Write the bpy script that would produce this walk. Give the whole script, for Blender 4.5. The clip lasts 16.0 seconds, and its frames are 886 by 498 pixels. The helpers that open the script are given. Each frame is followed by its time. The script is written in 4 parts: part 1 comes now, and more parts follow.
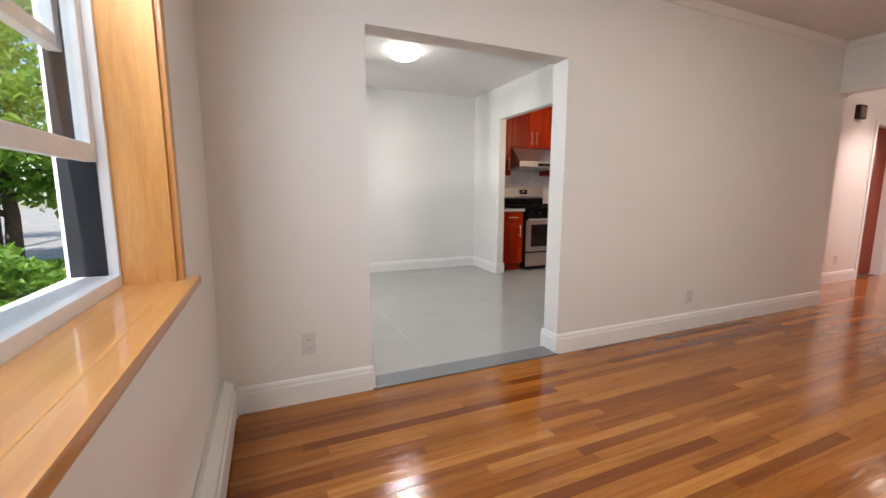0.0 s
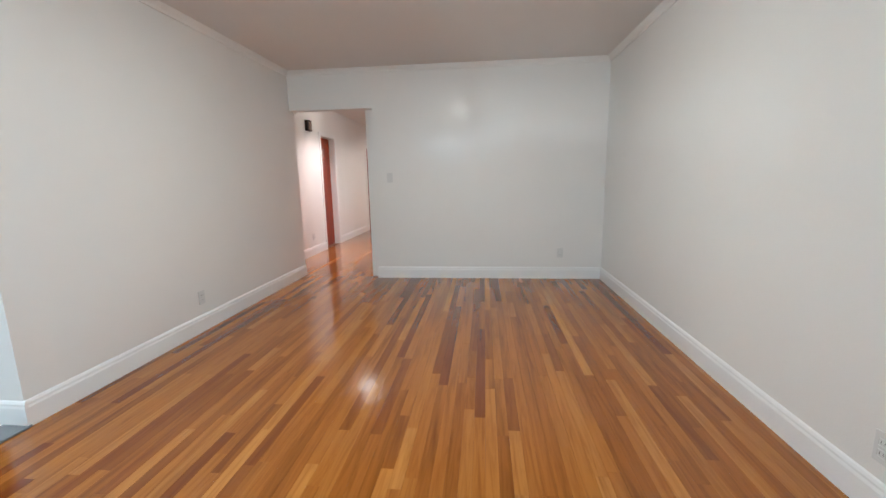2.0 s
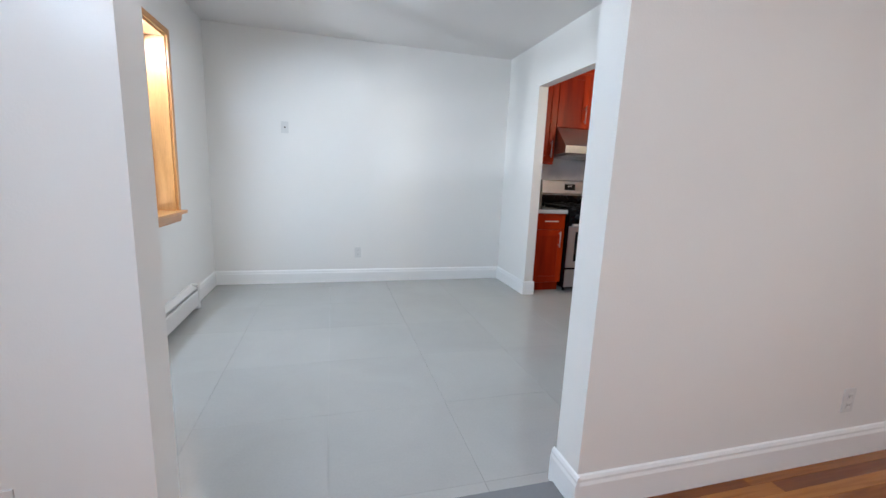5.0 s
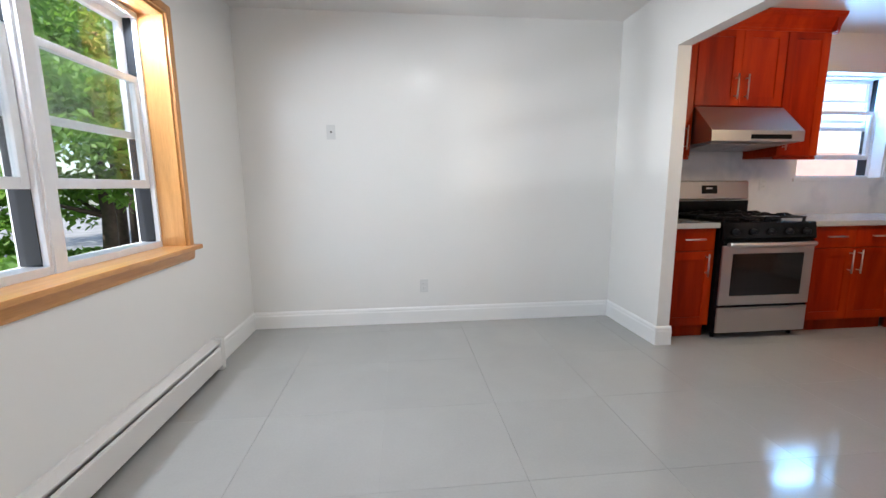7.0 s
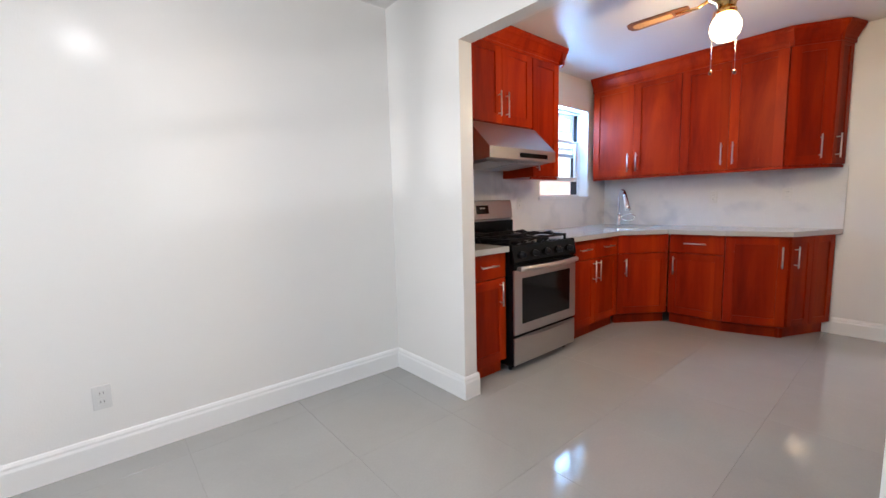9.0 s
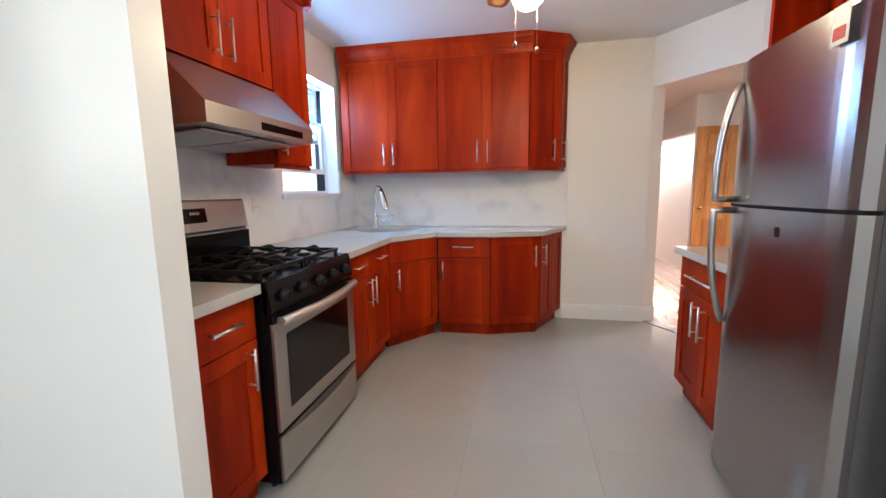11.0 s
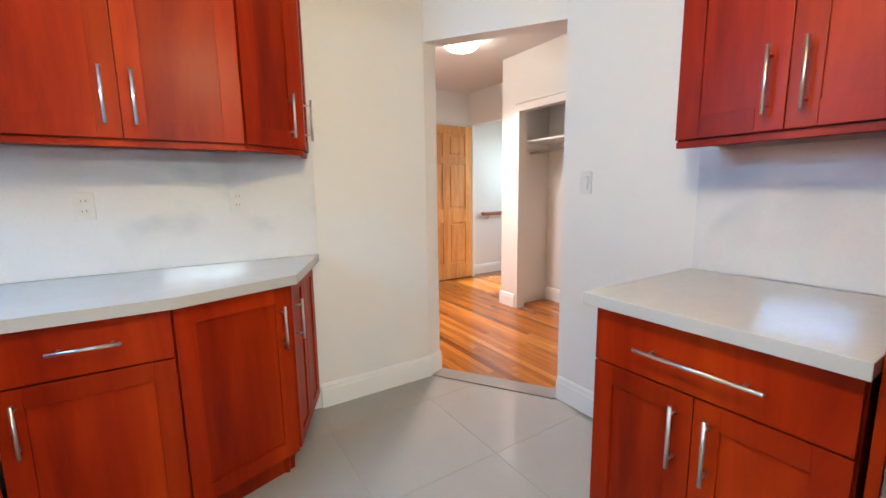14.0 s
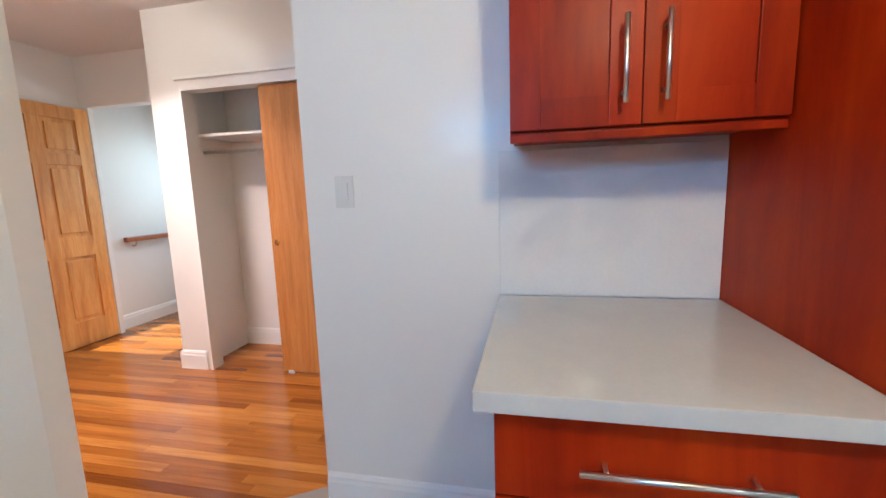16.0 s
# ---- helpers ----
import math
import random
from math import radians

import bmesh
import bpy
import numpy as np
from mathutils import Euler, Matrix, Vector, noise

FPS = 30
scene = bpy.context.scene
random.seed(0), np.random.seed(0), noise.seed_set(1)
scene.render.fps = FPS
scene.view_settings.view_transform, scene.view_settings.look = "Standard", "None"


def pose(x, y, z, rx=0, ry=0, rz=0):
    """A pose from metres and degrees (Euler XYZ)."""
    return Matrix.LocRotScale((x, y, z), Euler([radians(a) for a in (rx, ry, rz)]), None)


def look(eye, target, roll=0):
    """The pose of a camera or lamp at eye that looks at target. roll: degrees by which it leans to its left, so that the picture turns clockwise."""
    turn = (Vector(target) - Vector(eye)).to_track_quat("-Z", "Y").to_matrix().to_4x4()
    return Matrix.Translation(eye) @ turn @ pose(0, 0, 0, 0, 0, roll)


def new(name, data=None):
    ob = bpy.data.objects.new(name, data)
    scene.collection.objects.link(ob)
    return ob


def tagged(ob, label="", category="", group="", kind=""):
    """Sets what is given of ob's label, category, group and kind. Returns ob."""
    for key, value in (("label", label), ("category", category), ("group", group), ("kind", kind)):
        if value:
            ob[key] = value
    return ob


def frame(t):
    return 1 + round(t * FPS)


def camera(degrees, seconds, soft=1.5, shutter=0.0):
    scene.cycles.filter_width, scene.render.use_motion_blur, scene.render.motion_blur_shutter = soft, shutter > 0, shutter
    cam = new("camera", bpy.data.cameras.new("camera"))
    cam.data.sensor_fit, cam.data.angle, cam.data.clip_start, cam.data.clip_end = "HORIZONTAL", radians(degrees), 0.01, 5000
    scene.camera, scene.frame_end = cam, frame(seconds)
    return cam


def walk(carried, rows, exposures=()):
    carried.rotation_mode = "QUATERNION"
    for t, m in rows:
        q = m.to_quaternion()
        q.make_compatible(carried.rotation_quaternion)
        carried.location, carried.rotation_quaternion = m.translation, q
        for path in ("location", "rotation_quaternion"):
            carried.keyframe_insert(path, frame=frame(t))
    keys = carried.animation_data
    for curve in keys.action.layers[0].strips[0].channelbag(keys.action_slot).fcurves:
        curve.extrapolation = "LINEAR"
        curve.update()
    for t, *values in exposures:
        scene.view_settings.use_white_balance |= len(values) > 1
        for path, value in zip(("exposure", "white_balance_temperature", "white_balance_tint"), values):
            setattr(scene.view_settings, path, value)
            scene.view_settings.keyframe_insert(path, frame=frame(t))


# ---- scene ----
cam = camera(95.2, 16.0)
PATH = [
    (0, (1.145, -2.231, 1.15), (1.932, -0.413, 0.872), 0.2),
    (0.5, (1.196, -2.355, 1.221), (2.497, -0.864, 0.932), 0.2),
    (1, (1.22, -2.359, 1.207), (2.889, -1.297, 0.916), -0.1),
    (1.5, (1.275, -2.397, 1.219), (3.158, -1.797, 0.906), -0.9),
    (2, (1.281, -2.397, 1.251), (3.24, -2.195, 0.907), -1.1),
    (2.5, (1.279, -2.29, 1.244), (3.248, -2.212, 0.898), -1.0),
    (3, (1.547, -2.194, 1.23), (3.484, -1.823, 0.898), -0.5),
    (3.5, (1.755, -1.969, 1.206), (3.553, -1.15, 0.897), 0.7),
    (4, (1.917, -1.689, 1.205), (3.431, -0.425, 0.878), 0.8),
    (4.5, (2.045, -1.402, 1.191), (3.063, 0.288, 0.863), 1.4),
    (5, (2.126, -1.141, 1.205), (2.656, 0.756, 0.858), 2.5),
    (5.2, (2.135, -1.033, 1.226), (2.533, 0.895, 0.871), 2.4),
    (7.3, (2.246, 0.128, 1.194), (2.449, 2.095, 0.893), -0.4),
    (7.5, (2.269, 0.24, 1.19), (2.567, 2.195, 0.887), -0.1),
    (8, (2.346, 0.429, 1.174), (2.952, 2.311, 0.871), 0.3),
    (8.5, (2.378, 0.699, 1.233), (3.378, 2.406, 0.941), -0.5),
    (9, (2.475, 0.94, 1.219), (3.759, 2.457, 0.995), -1.5),
    (9.5, (2.652, 1.164, 1.219), (4.215, 2.394, 1.007), -1.6),
    (10, (2.802, 1.408, 1.227), (4.591, 2.272, 0.995), -1.9),
    (10.2, (2.867, 1.49, 1.258), (4.706, 2.234, 1.001), -1.6),
    (12.3, (4.038, 2.004, 1.262), (6.023, 1.963, 1.022), -1.0),
    (12.5, (4.159, 2.026, 1.251), (6.14, 1.901, 1.006), -0.9),
    (13, (4.449, 2.068, 1.278), (6.396, 1.683, 1.029), -1.2),
    (13.5, (4.751, 2.019, 1.272), (6.619, 1.352, 1.014), -0.8),
    (14, (5.013, 1.961, 1.259), (6.683, 0.9, 0.969), -0.8),
    (14.5, (5.239, 1.919, 1.27), (6.641, 0.527, 0.959), -1.8),
    (15, (5.422, 1.797, 1.263), (6.635, 0.239, 0.943), -1.5),
    (15.5, (5.622, 1.647, 1.263), (6.647, -0.044, 0.959), -0.9),
    (16, (5.772, 1.545, 1.275), (6.191, -0.391, 0.994), -1.9),
]
EXPOSURES = [(0, 0.90, 6500, 10), (0.5, 1.05, 5900, 6), (1.5, 1.16, 5750, 1), (2.5, 1.16, 5400, -2), (3.0, 1.18, 5350, -1), (3.5, 1.15, 5350, 0), (4.0, 1.02, 5300, 2), (5.0, 0.95, 5550, 7),
             (7.5, 0.92, 6050, 10), (8.5, 1.12, 6150, 12), (10.0, 1.15, 6200, 11), (12.5, 1.65, 6050, 2), (13.0, 1.56, 6300, 2), (14.0, 1.64, 6050, 0), (15.5, 1.5, 5650, -1), (16.0, 1.44, 5750, 0)]
walk(cam, [(t, look(eye, target, roll)) for t, eye, target, roll in PATH], EXPOSURES)

# ---- light ----
world = bpy.data.worlds.new("sky")
scene.world = world
world.use_nodes = True
wn = world.node_tree
sky = wn.nodes.new("ShaderNodeTexSky")
sky.sky_type = "NISHITA"
sky.sun_disc = False
sky.sun_elevation = radians(52)
sky.sun_rotation = radians(183.6)
wn.links.new(sky.outputs[0], wn.nodes["Background"].inputs[0])
wn.nodes["Background"].inputs[1].default_value = 0.14

sun_data = bpy.data.lights.new("sun", "SUN")
sun_data.energy, sun_data.angle, sun_data.color = 4.6, radians(0.6), (1.0, 0.95, 0.86)
sun = new("sun", sun_data)
sun.matrix_world = look((-0.5, -8.0, 10.5), (0, 0, 0))


def window_light(name, eye, target, w, h, watts, color=(0.86, 0.93, 1.0)):
    """An area lamp at or outside an opening, in place of the light that enters there."""
    data = bpy.data.lights.new(name, "AREA")
    data.shape, data.size, data.size_y, data.energy, data.color = "RECTANGLE", w, h, watts, color
    ob = new(name, data)
    ob.matrix_world = look(eye, target)
    return ob


def lamp_light(name, at, radius, watts, color, kind="POINT"):
    data = bpy.data.lights.new(name, kind)
    data.energy, data.color = watts, color
    if kind == "AREA":
        data.shape, data.size = "DISK", radius * 2
    else:
        data.shadow_soft_size = radius
    ob = new(name, data)
    ob.location = at
    return ob


window_light("living_window_light", (0.735, -1.57, 2.06), (2.1, -1.57, 0.75), 1.6, 0.20, 24)
window_light("dining_window_light", (0.80, 1.73, 2.08), (2.2, 1.73, 0.75), 1.3, 0.10, 18)
window_light("kitchen_window_light", (6.42, 3.70, 1.98), (6.25, 1.0, 1.55), 0.78, 0.40, 17, (0.28, 0.58, 1.0))
window_light("kitchen_sky_light", (6.42, 4.20, 2.75), (6.36, 2.9, 1.15), 1.0, 0.6, 7, (0.36, 0.67, 1.0))
# pinkish and stronger than its window, to fill the hall's far end too
window_light("bedroom_window_light", (15.77, 0.78, 2.18), (13.6, 0.2, 0.6), 0.38, 0.10, 130, (1.0, 0.84, 0.77))
# fill lamp for the stairwell, in an opening assumed in the unseen wall
window_light("stair_fill_light", (9.05, -2.67, 1.55), (9.3, -1.6, 0.6), 0.75, 1.05, 3.5, (0.80, 0.94, 1.0))
# added lamp in place of reflected sun, throws a patch through the dining window
window_light("outdoor_glare_light", (-3.07, 0.15, 0.45), (0.8, 1.9, 1.5), 0.2, 0.2, 60, (1.0, 0.98, 0.94))
lamp_light("living_lamp_light", (3.73, -1.95, 2.44), 0.13, 9.5, (1.0, 0.92, 0.84), "AREA")
lamp_light("dining_lamp_light", (2.49, 1.88, 2.44), 0.13, 8.5, (1.0, 0.98, 0.96), "AREA")
lamp_light("hall_lamp_light", (8.12, -0.24, 2.44), 0.13, 11.5, (1.0, 0.72, 0.67), "AREA").data.spread = radians(118)
lamp_light("kitchen_lamp_light", (5.36, 1.75, 2.11), 0.10, 17, (1.0, 0.75, 0.43))

# ---- materials ----


def material(name, color, rough=0.5, metal=0.0, coat=0.0, spec=0.5):
    m = bpy.data.materials.new(name)
    m.use_nodes = True
    b = m.node_tree.nodes["Principled BSDF"]
    b.inputs["Base Color"].default_value = (*color, 1)
    b.inputs["Roughness"].default_value = rough
    b.inputs["Metallic"].default_value = metal
    b.inputs["Coat Weight"].default_value = coat
    b.inputs["Coat Roughness"].default_value = 0.08
    b.inputs["Specular IOR Level"].default_value = spec
    return m, m.node_tree, b


def node(nt, kind, **values):
    n = nt.nodes.new(kind)
    for key, v in values.items():
        n.inputs[key].default_value = v
    return n


def coords(nt, scale=(1, 1, 1), world_space=False):
    """Object coordinates, or world position, stretched."""
    mp = nt.nodes.new("ShaderNodeMapping")
    mp.inputs["Scale"].default_value = scale
    if world_space:
        g = nt.nodes.new("ShaderNodeNewGeometry")
        nt.links.new(g.outputs["Position"], mp.inputs["Vector"])
    else:
        g = nt.nodes.new("ShaderNodeTexCoord")
        nt.links.new(g.outputs["Object"], mp.inputs["Vector"])
    return mp.outputs["Vector"]


def ramp(nt, fac, stops):
    r = nt.nodes.new("ShaderNodeValToRGB")
    e = r.color_ramp.elements
    e[0].position, e[0].color = stops[0][0], (*stops[0][1], 1)
    e[1].position, e[1].color = stops[-1][0], (*stops[-1][1], 1)
    for p, c in stops[1:-1]:
        k = e.new(p)
        k.color = (*c, 1)
    nt.links.new(fac, r.inputs["Fac"])
    return r.outputs["Color"]


def noise_tex(nt, vec, scale, detail=3.0, rough=0.5, dist=0.0):
    n = node(nt, "ShaderNodeTexNoise", Scale=scale, Detail=detail, Roughness=rough, Distortion=dist)
    nt.links.new(vec, n.inputs["Vector"])
    return n.outputs["Fac"]


def bump(nt, bsdf, height, strength, distance):
    b = node(nt, "ShaderNodeBump", Strength=strength, Distance=distance)
    nt.links.new(height, b.inputs["Height"])
    nt.links.new(b.outputs["Normal"], bsdf.inputs["Normal"])


def mixed(nt, fac, a, b, mode="MIX"):
    m = nt.nodes.new("ShaderNodeMix")
    m.data_type, m.blend_type = "RGBA", mode
    for sock, v in ((m.inputs[0], fac), (m.inputs[6], a), (m.inputs[7], b)):
        if isinstance(v, (int, float)):
            sock.default_value = v
        elif isinstance(v, tuple):
            sock.default_value = (*v, 1)
        else:
            nt.links.new(v, sock)
    return m.outputs[2]


def rough_range(nt, bsdf, fac, lo, hi):
    r = node(nt, "ShaderNodeMapRange")
    r.inputs["To Min"].default_value, r.inputs["To Max"].default_value = lo, hi
    nt.links.new(fac, r.inputs["Value"])
    nt.links.new(r.outputs["Result"], bsdf.inputs["Roughness"])


def paint(name, color, rough, spread=0.04, wave=0.25, gloss=0.0):
    """Rolled wall paint: faint patches, orange-peel and a slightly wavy wall."""
    m, nt, b = material(name, color, rough, coat=gloss)
    b.inputs["Coat Roughness"].default_value = 0.17
    v = coords(nt, world_space=True)
    big = noise_tex(nt, v, 0.9, 4, 0.6)
    fine = noise_tex(nt, v, 140, 2)
    lo = tuple(c * (1 - spread) for c in color)
    nt.links.new(ramp(nt, big, [(0.3, lo), (0.7, color)]), b.inputs["Base Color"])
    rough_range(nt, b, noise_tex(nt, v, 2.3, 3), rough - 0.03, rough + 0.05)
    h = node(nt, "ShaderNodeMath")
    h.operation = "MULTIPLY_ADD"
    nt.links.new(noise_tex(nt, v, 1.7, 2), h.inputs[0])
    h.inputs[1].default_value = 6.0
    nt.links.new(fine, h.inputs[2])
    bump(nt, b, h.outputs[0], wave, 0.002)
    return m


def wood(name, dark, mid, light, rough, grain=(1, 1, 1), coat=0.3, ring=9.0, pores=0.22, spec=0.5):
    """Sawn, finished timber whose grain runs along the axis with the small scale."""
    m, nt, b = material(name, mid, rough, coat=coat, spec=spec)
    v = coords(nt, grain)
    long_grain = noise_tex(nt, v, ring, 6, 0.62, 0.6)
    pore = noise_tex(nt, v, ring * 9, 3, 0.6)
    col = ramp(nt, long_grain, [(0.28, dark), (0.5, mid), (0.72, light)])
    info = nt.nodes.new("ShaderNodeObjectInfo")
    tone = ramp(nt, info.outputs["Random"], [(0.0, (0.84, 0.80, 0.78)), (1.0, (1.16, 1.17, 1.12))])
    col = mixed(nt, 1.0, col, tone, "MULTIPLY")
    col = mixed(nt, pores, col, ramp(nt, pore, [(0.35, (0.55, 0.5, 0.45)), (0.6, (1, 1, 1))]), "MULTIPLY")
    nt.links.new(col, b.inputs["Base Color"])
    rough_range(nt, b, pore, rough - 0.05, rough + 0.08)
    bump(nt, b, pore, 0.12, 0.0006)
    return m


WALL = paint("wall_paint", (0.80, 0.79, 0.765), 0.46, 0.03, 0.22, 0.22)
CEILING = paint("ceiling_paint", (0.77, 0.75, 0.73), 0.75, 0.03, 0.15)
KITCHEN_CEILING = paint("gloss_ceiling_paint", (0.66, 0.66, 0.665), 0.46, 0.03, 0.25, 0.5)
KITCHEN_CEILING.node_tree.nodes["Principled BSDF"].inputs["Coat Roughness"].default_value = 0.30
TRIM = paint("trim_paint", (0.84, 0.84, 0.83), 0.42, 0.02, 0.1, 0.4)
HEATER = paint("heater_enamel", (0.74, 0.73, 0.71), 0.42, 0.05, 0.1, 0.3)
CHERRY = wood("cherry_cabinet", (0.150, 0.0055, 0.0004), (0.290, 0.0165, 0.0006), (0.420, 0.037, 0.0011), 0.40, (3, 3, 0.5), 0.06, 1.5, 0.10, 0.11)
CHERRY.node_tree.nodes["Principled BSDF"].inputs["Coat Roughness"].default_value = 0.28
PINE = wood("knotty_pine", (0.50, 0.20, 0.05), (0.68, 0.33, 0.10), (0.78, 0.43, 0.16), 0.36, (6, 6, 0.5), 0.3, 3.0)
OAK_TRIM = wood("varnished_oak_trim", (0.50, 0.23, 0.062), (0.60, 0.295, 0.088), (0.66, 0.34, 0.115), 0.36, (8, 8, 0.7), 0.4, 3.0)
OAK_SILL = wood("varnished_oak_sill", (0.48, 0.21, 0.055), (0.60, 0.29, 0.085), (0.67, 0.345, 0.115), 0.34, (0.7, 8, 8), 0.6, 3.0)
SLIDE = wood("oak_veneer", (0.40, 0.15, 0.03), (0.52, 0.21, 0.05), (0.60, 0.27, 0.075), 0.38, (9, 9, 0.6), 0.2, 3.0)
MAHOGANY = wood("mahogany_door", (0.15, 0.018, 0.005), (0.23, 0.03, 0.008), (0.29, 0.045, 0.012), 0.36, (8, 8, 0.6), 0.08, 3.0, 0.2, 0.15)
RAIL_WOOD = wood("handrail_wood", (0.22, 0.06, 0.02), (0.3, 0.09, 0.035), (0.36, 0.12, 0.05), 0.3, (8, 0.7, 8), 0.3, 3.0)
BLADE = wood("fan_blade_wood", (0.06, 0.018, 0.008), (0.11, 0.035, 0.013), (0.17, 0.065, 0.026), 0.35, (1, 9, 9), 0.4, 3.0)


def plank_material():
    m, nt, b = material("varnished_oak_floor", (0.4, 0.17, 0.05), 0.13, coat=0.22, spec=0.35)
    v = coords(nt, (0.9, 16, 4), True)
    info = nt.nodes.new("ShaderNodeObjectInfo")
    geo = nt.nodes.new("ShaderNodeNewGeometry")
    add = node(nt, "ShaderNodeMath")
    add.operation = "ADD"
    nt.links.new(info.outputs["Random"], add.inputs[0])
    nt.links.new(geo.outputs["Random Per Island"], add.inputs[1])
    fr = node(nt, "ShaderNodeMath")
    fr.operation = "FRACT"
    nt.links.new(add.outputs[0], fr.inputs[0])
    # each strip of oak has a tone and a grain of its own
    shift = node(nt, "ShaderNodeVectorMath")
    shift.operation = "ADD"
    nt.links.new(v, shift.inputs[0])
    comb = node(nt, "ShaderNodeCombineXYZ")
    mul = node(nt, "ShaderNodeMath")
    mul.operation = "MULTIPLY"
    mul.inputs[1].default_value = 37.0
    nt.links.new(fr.outputs[0], mul.inputs[0])
    nt.links.new(mul.outputs[0], comb.inputs[2])
    nt.links.new(comb.outputs[0], shift.inputs[1])
    tone = ramp(nt, fr.outputs[0], [(0.0, (0.160, 0.040, 0.005)), (0.07, (0.205, 0.058, 0.008)), (0.16, (0.265, 0.084, 0.011)),
                                    (0.5, (0.320, 0.109, 0.016)), (0.82, (0.380, 0.142, 0.023)), (1.0, (0.45, 0.185, 0.037))])
    streak = noise_tex(nt, shift.outputs[0], 0.55, 3, 0.55, 0.6)
    tone = mixed(nt, 0.75, tone, ramp(nt, streak, [(0.28, (0.60, 0.52, 0.44)), (0.42, (1, 1, 1)), (0.7, (1.16, 1.18, 1.2))]), "MULTIPLY")
    grain = noise_tex(nt, shift.outputs[0], 2.4, 6, 0.65, 0.8)
    col = mixed(nt, 0.75, tone, ramp(nt, grain, [(0.3, (0.62, 0.52, 0.44)), (0.55, (1, 1, 1)), (0.75, (1.1, 1.1, 1.06))]), "MULTIPLY")
    nt.links.new(col, b.inputs["Base Color"])
    wv = coords(nt, (1, 1, 1), True)
    rough_range(nt, b, noise_tex(nt, wv, 1.3, 5, 0.6), 0.09, 0.17)
    b.inputs["Coat Roughness"].default_value = 0.06
    h = node(nt, "ShaderNodeMath")
    h.operation = "MULTIPLY_ADD"
    nt.links.new(noise_tex(nt, coords(nt, (0.5, 1.6, 1), True), 13, 2), h.inputs[0])
    h.inputs[1].default_value = 3.0
    nt.links.new(grain, h.inputs[2])
    bump(nt, b, h.outputs[0], 0.42, 0.0016)
    return m


CANE = wood("woven_cane", (0.30, 0.15, 0.06), (0.40, 0.22, 0.10), (0.48, 0.28, 0.14), 0.5, (60, 60, 60), 0.0, 3.0)
OAK_FLOOR = plank_material()


def tile_material(name, color, rough, vein=None, scale=1.0):
    m, nt, b = material(name, color, rough, coat=0.0)
    v = coords(nt, (1, 1, 1), True)
    cloud = noise_tex(nt, v, 2.2 * scale, 6, 0.62, 0.5)
    speck = noise_tex(nt, v, 90, 2)
    lo = tuple(c * 0.93 for c in color)
    col = ramp(nt, cloud, [(0.3, lo), (0.7, color)])
    info = nt.nodes.new("ShaderNodeObjectInfo")
    col = mixed(nt, 1.0, col, ramp(nt, info.outputs["Random"], [(0, (0.965, 0.965, 0.965)), (1, (1.02, 1.02, 1.02))]), "MULTIPLY")
    col = mixed(nt, 0.10, col, ramp(nt, speck, [(0.35, (0.75, 0.75, 0.75)), (0.65, (1, 1, 1))]), "MULTIPLY")
    if vein:
        n1 = noise_tex(nt, v, 1.1, 4, 0.5, 0.9)
        fold = node(nt, "ShaderNodeMath")
        fold.operation = "SUBTRACT"
        nt.links.new(n1, fold.inputs[0])
        fold.inputs[1].default_value = 0.5
        ab = node(nt, "ShaderNodeMath")
        ab.operation = "ABSOLUTE"
        nt.links.new(fold.outputs[0], ab.inputs[0])
        line = ramp(nt, ab.outputs[0], [(0.0, (0.9, 0.9, 0.9)), (0.07, (0, 0, 0))])
        patch = ramp(nt, noise_tex(nt, v, 2.6, 3), [(0.43, (0, 0, 0)), (0.62, (1, 1, 1))])
        fac = mixed(nt, 1.0, line, patch, "MULTIPLY")
        col = mixed(nt, fac, col, vein)
    nt.links.new(col, b.inputs["Base Color"])
    rough_range(nt, b, noise_tex(nt, v, 1.1, 4), rough - 0.02, rough + 0.05)
    bump(nt, b, noise_tex(nt, v, 3.0, 2), 0.06, 0.002)
    return m


TILE = tile_material("polished_grey_porcelain", (0.385, 0.38, 0.367), 0.07)
KITCHEN_SILL = tile_material("mid_grey_stone", (0.27, 0.26, 0.25), 0.2)
SILL_STONE = tile_material("dark_grey_stone", (0.20, 0.205, 0.215), 0.22)
MARBLE = tile_material("white_marble_tile", (0.79, 0.79, 0.795), 0.06, (0.56, 0.578, 0.61))
QUARTZ = tile_material("white_quartz", (0.54, 0.535, 0.53), 0.07, None, 3.0)
GROUT = material("grout", (0.345, 0.34, 0.325), 0.4)[0]
GAP = material("floor_gap", (0.15, 0.048, 0.009), 0.5)[0]


def metal(name, color, rough, grain=(1, 1, 60), depth=0.15):
    m, nt, b = material(name, color, rough, 1.0)
    v = coords(nt, grain)
    n = noise_tex(nt, v, 14, 3, 0.7)
    rough_range(nt, b, n, rough - 0.05, rough + 0.09)
    bump(nt, b, n, depth, 0.0004)
    return m


STEEL = metal("brushed_stainless_steel", (0.50, 0.485, 0.465), 0.31, (1, 1, 60))
STEEL_DOOR = metal("satin_stainless_door", (0.38, 0.37, 0.385), 0.20, (60, 60, 1), 0.1)
SATIN = metal("satin_handle_steel", (0.60, 0.58, 0.56), 0.42, (1, 30, 30), 0.05)
SINK_STEEL = metal("dull_sink_steel", (0.36, 0.36, 0.36), 0.33, (30, 30, 30), 0.05)
NICKEL = metal("brushed_nickel", (0.72, 0.70, 0.67), 0.32, (40, 40, 40), 0.05)
CHROME = metal("chrome", (0.85, 0.86, 0.87), 0.08, (5, 5, 5), 0.0)
BRASS = metal("polished_brass", (0.78, 0.52, 0.20), 0.16, (9, 9, 9), 0.03)


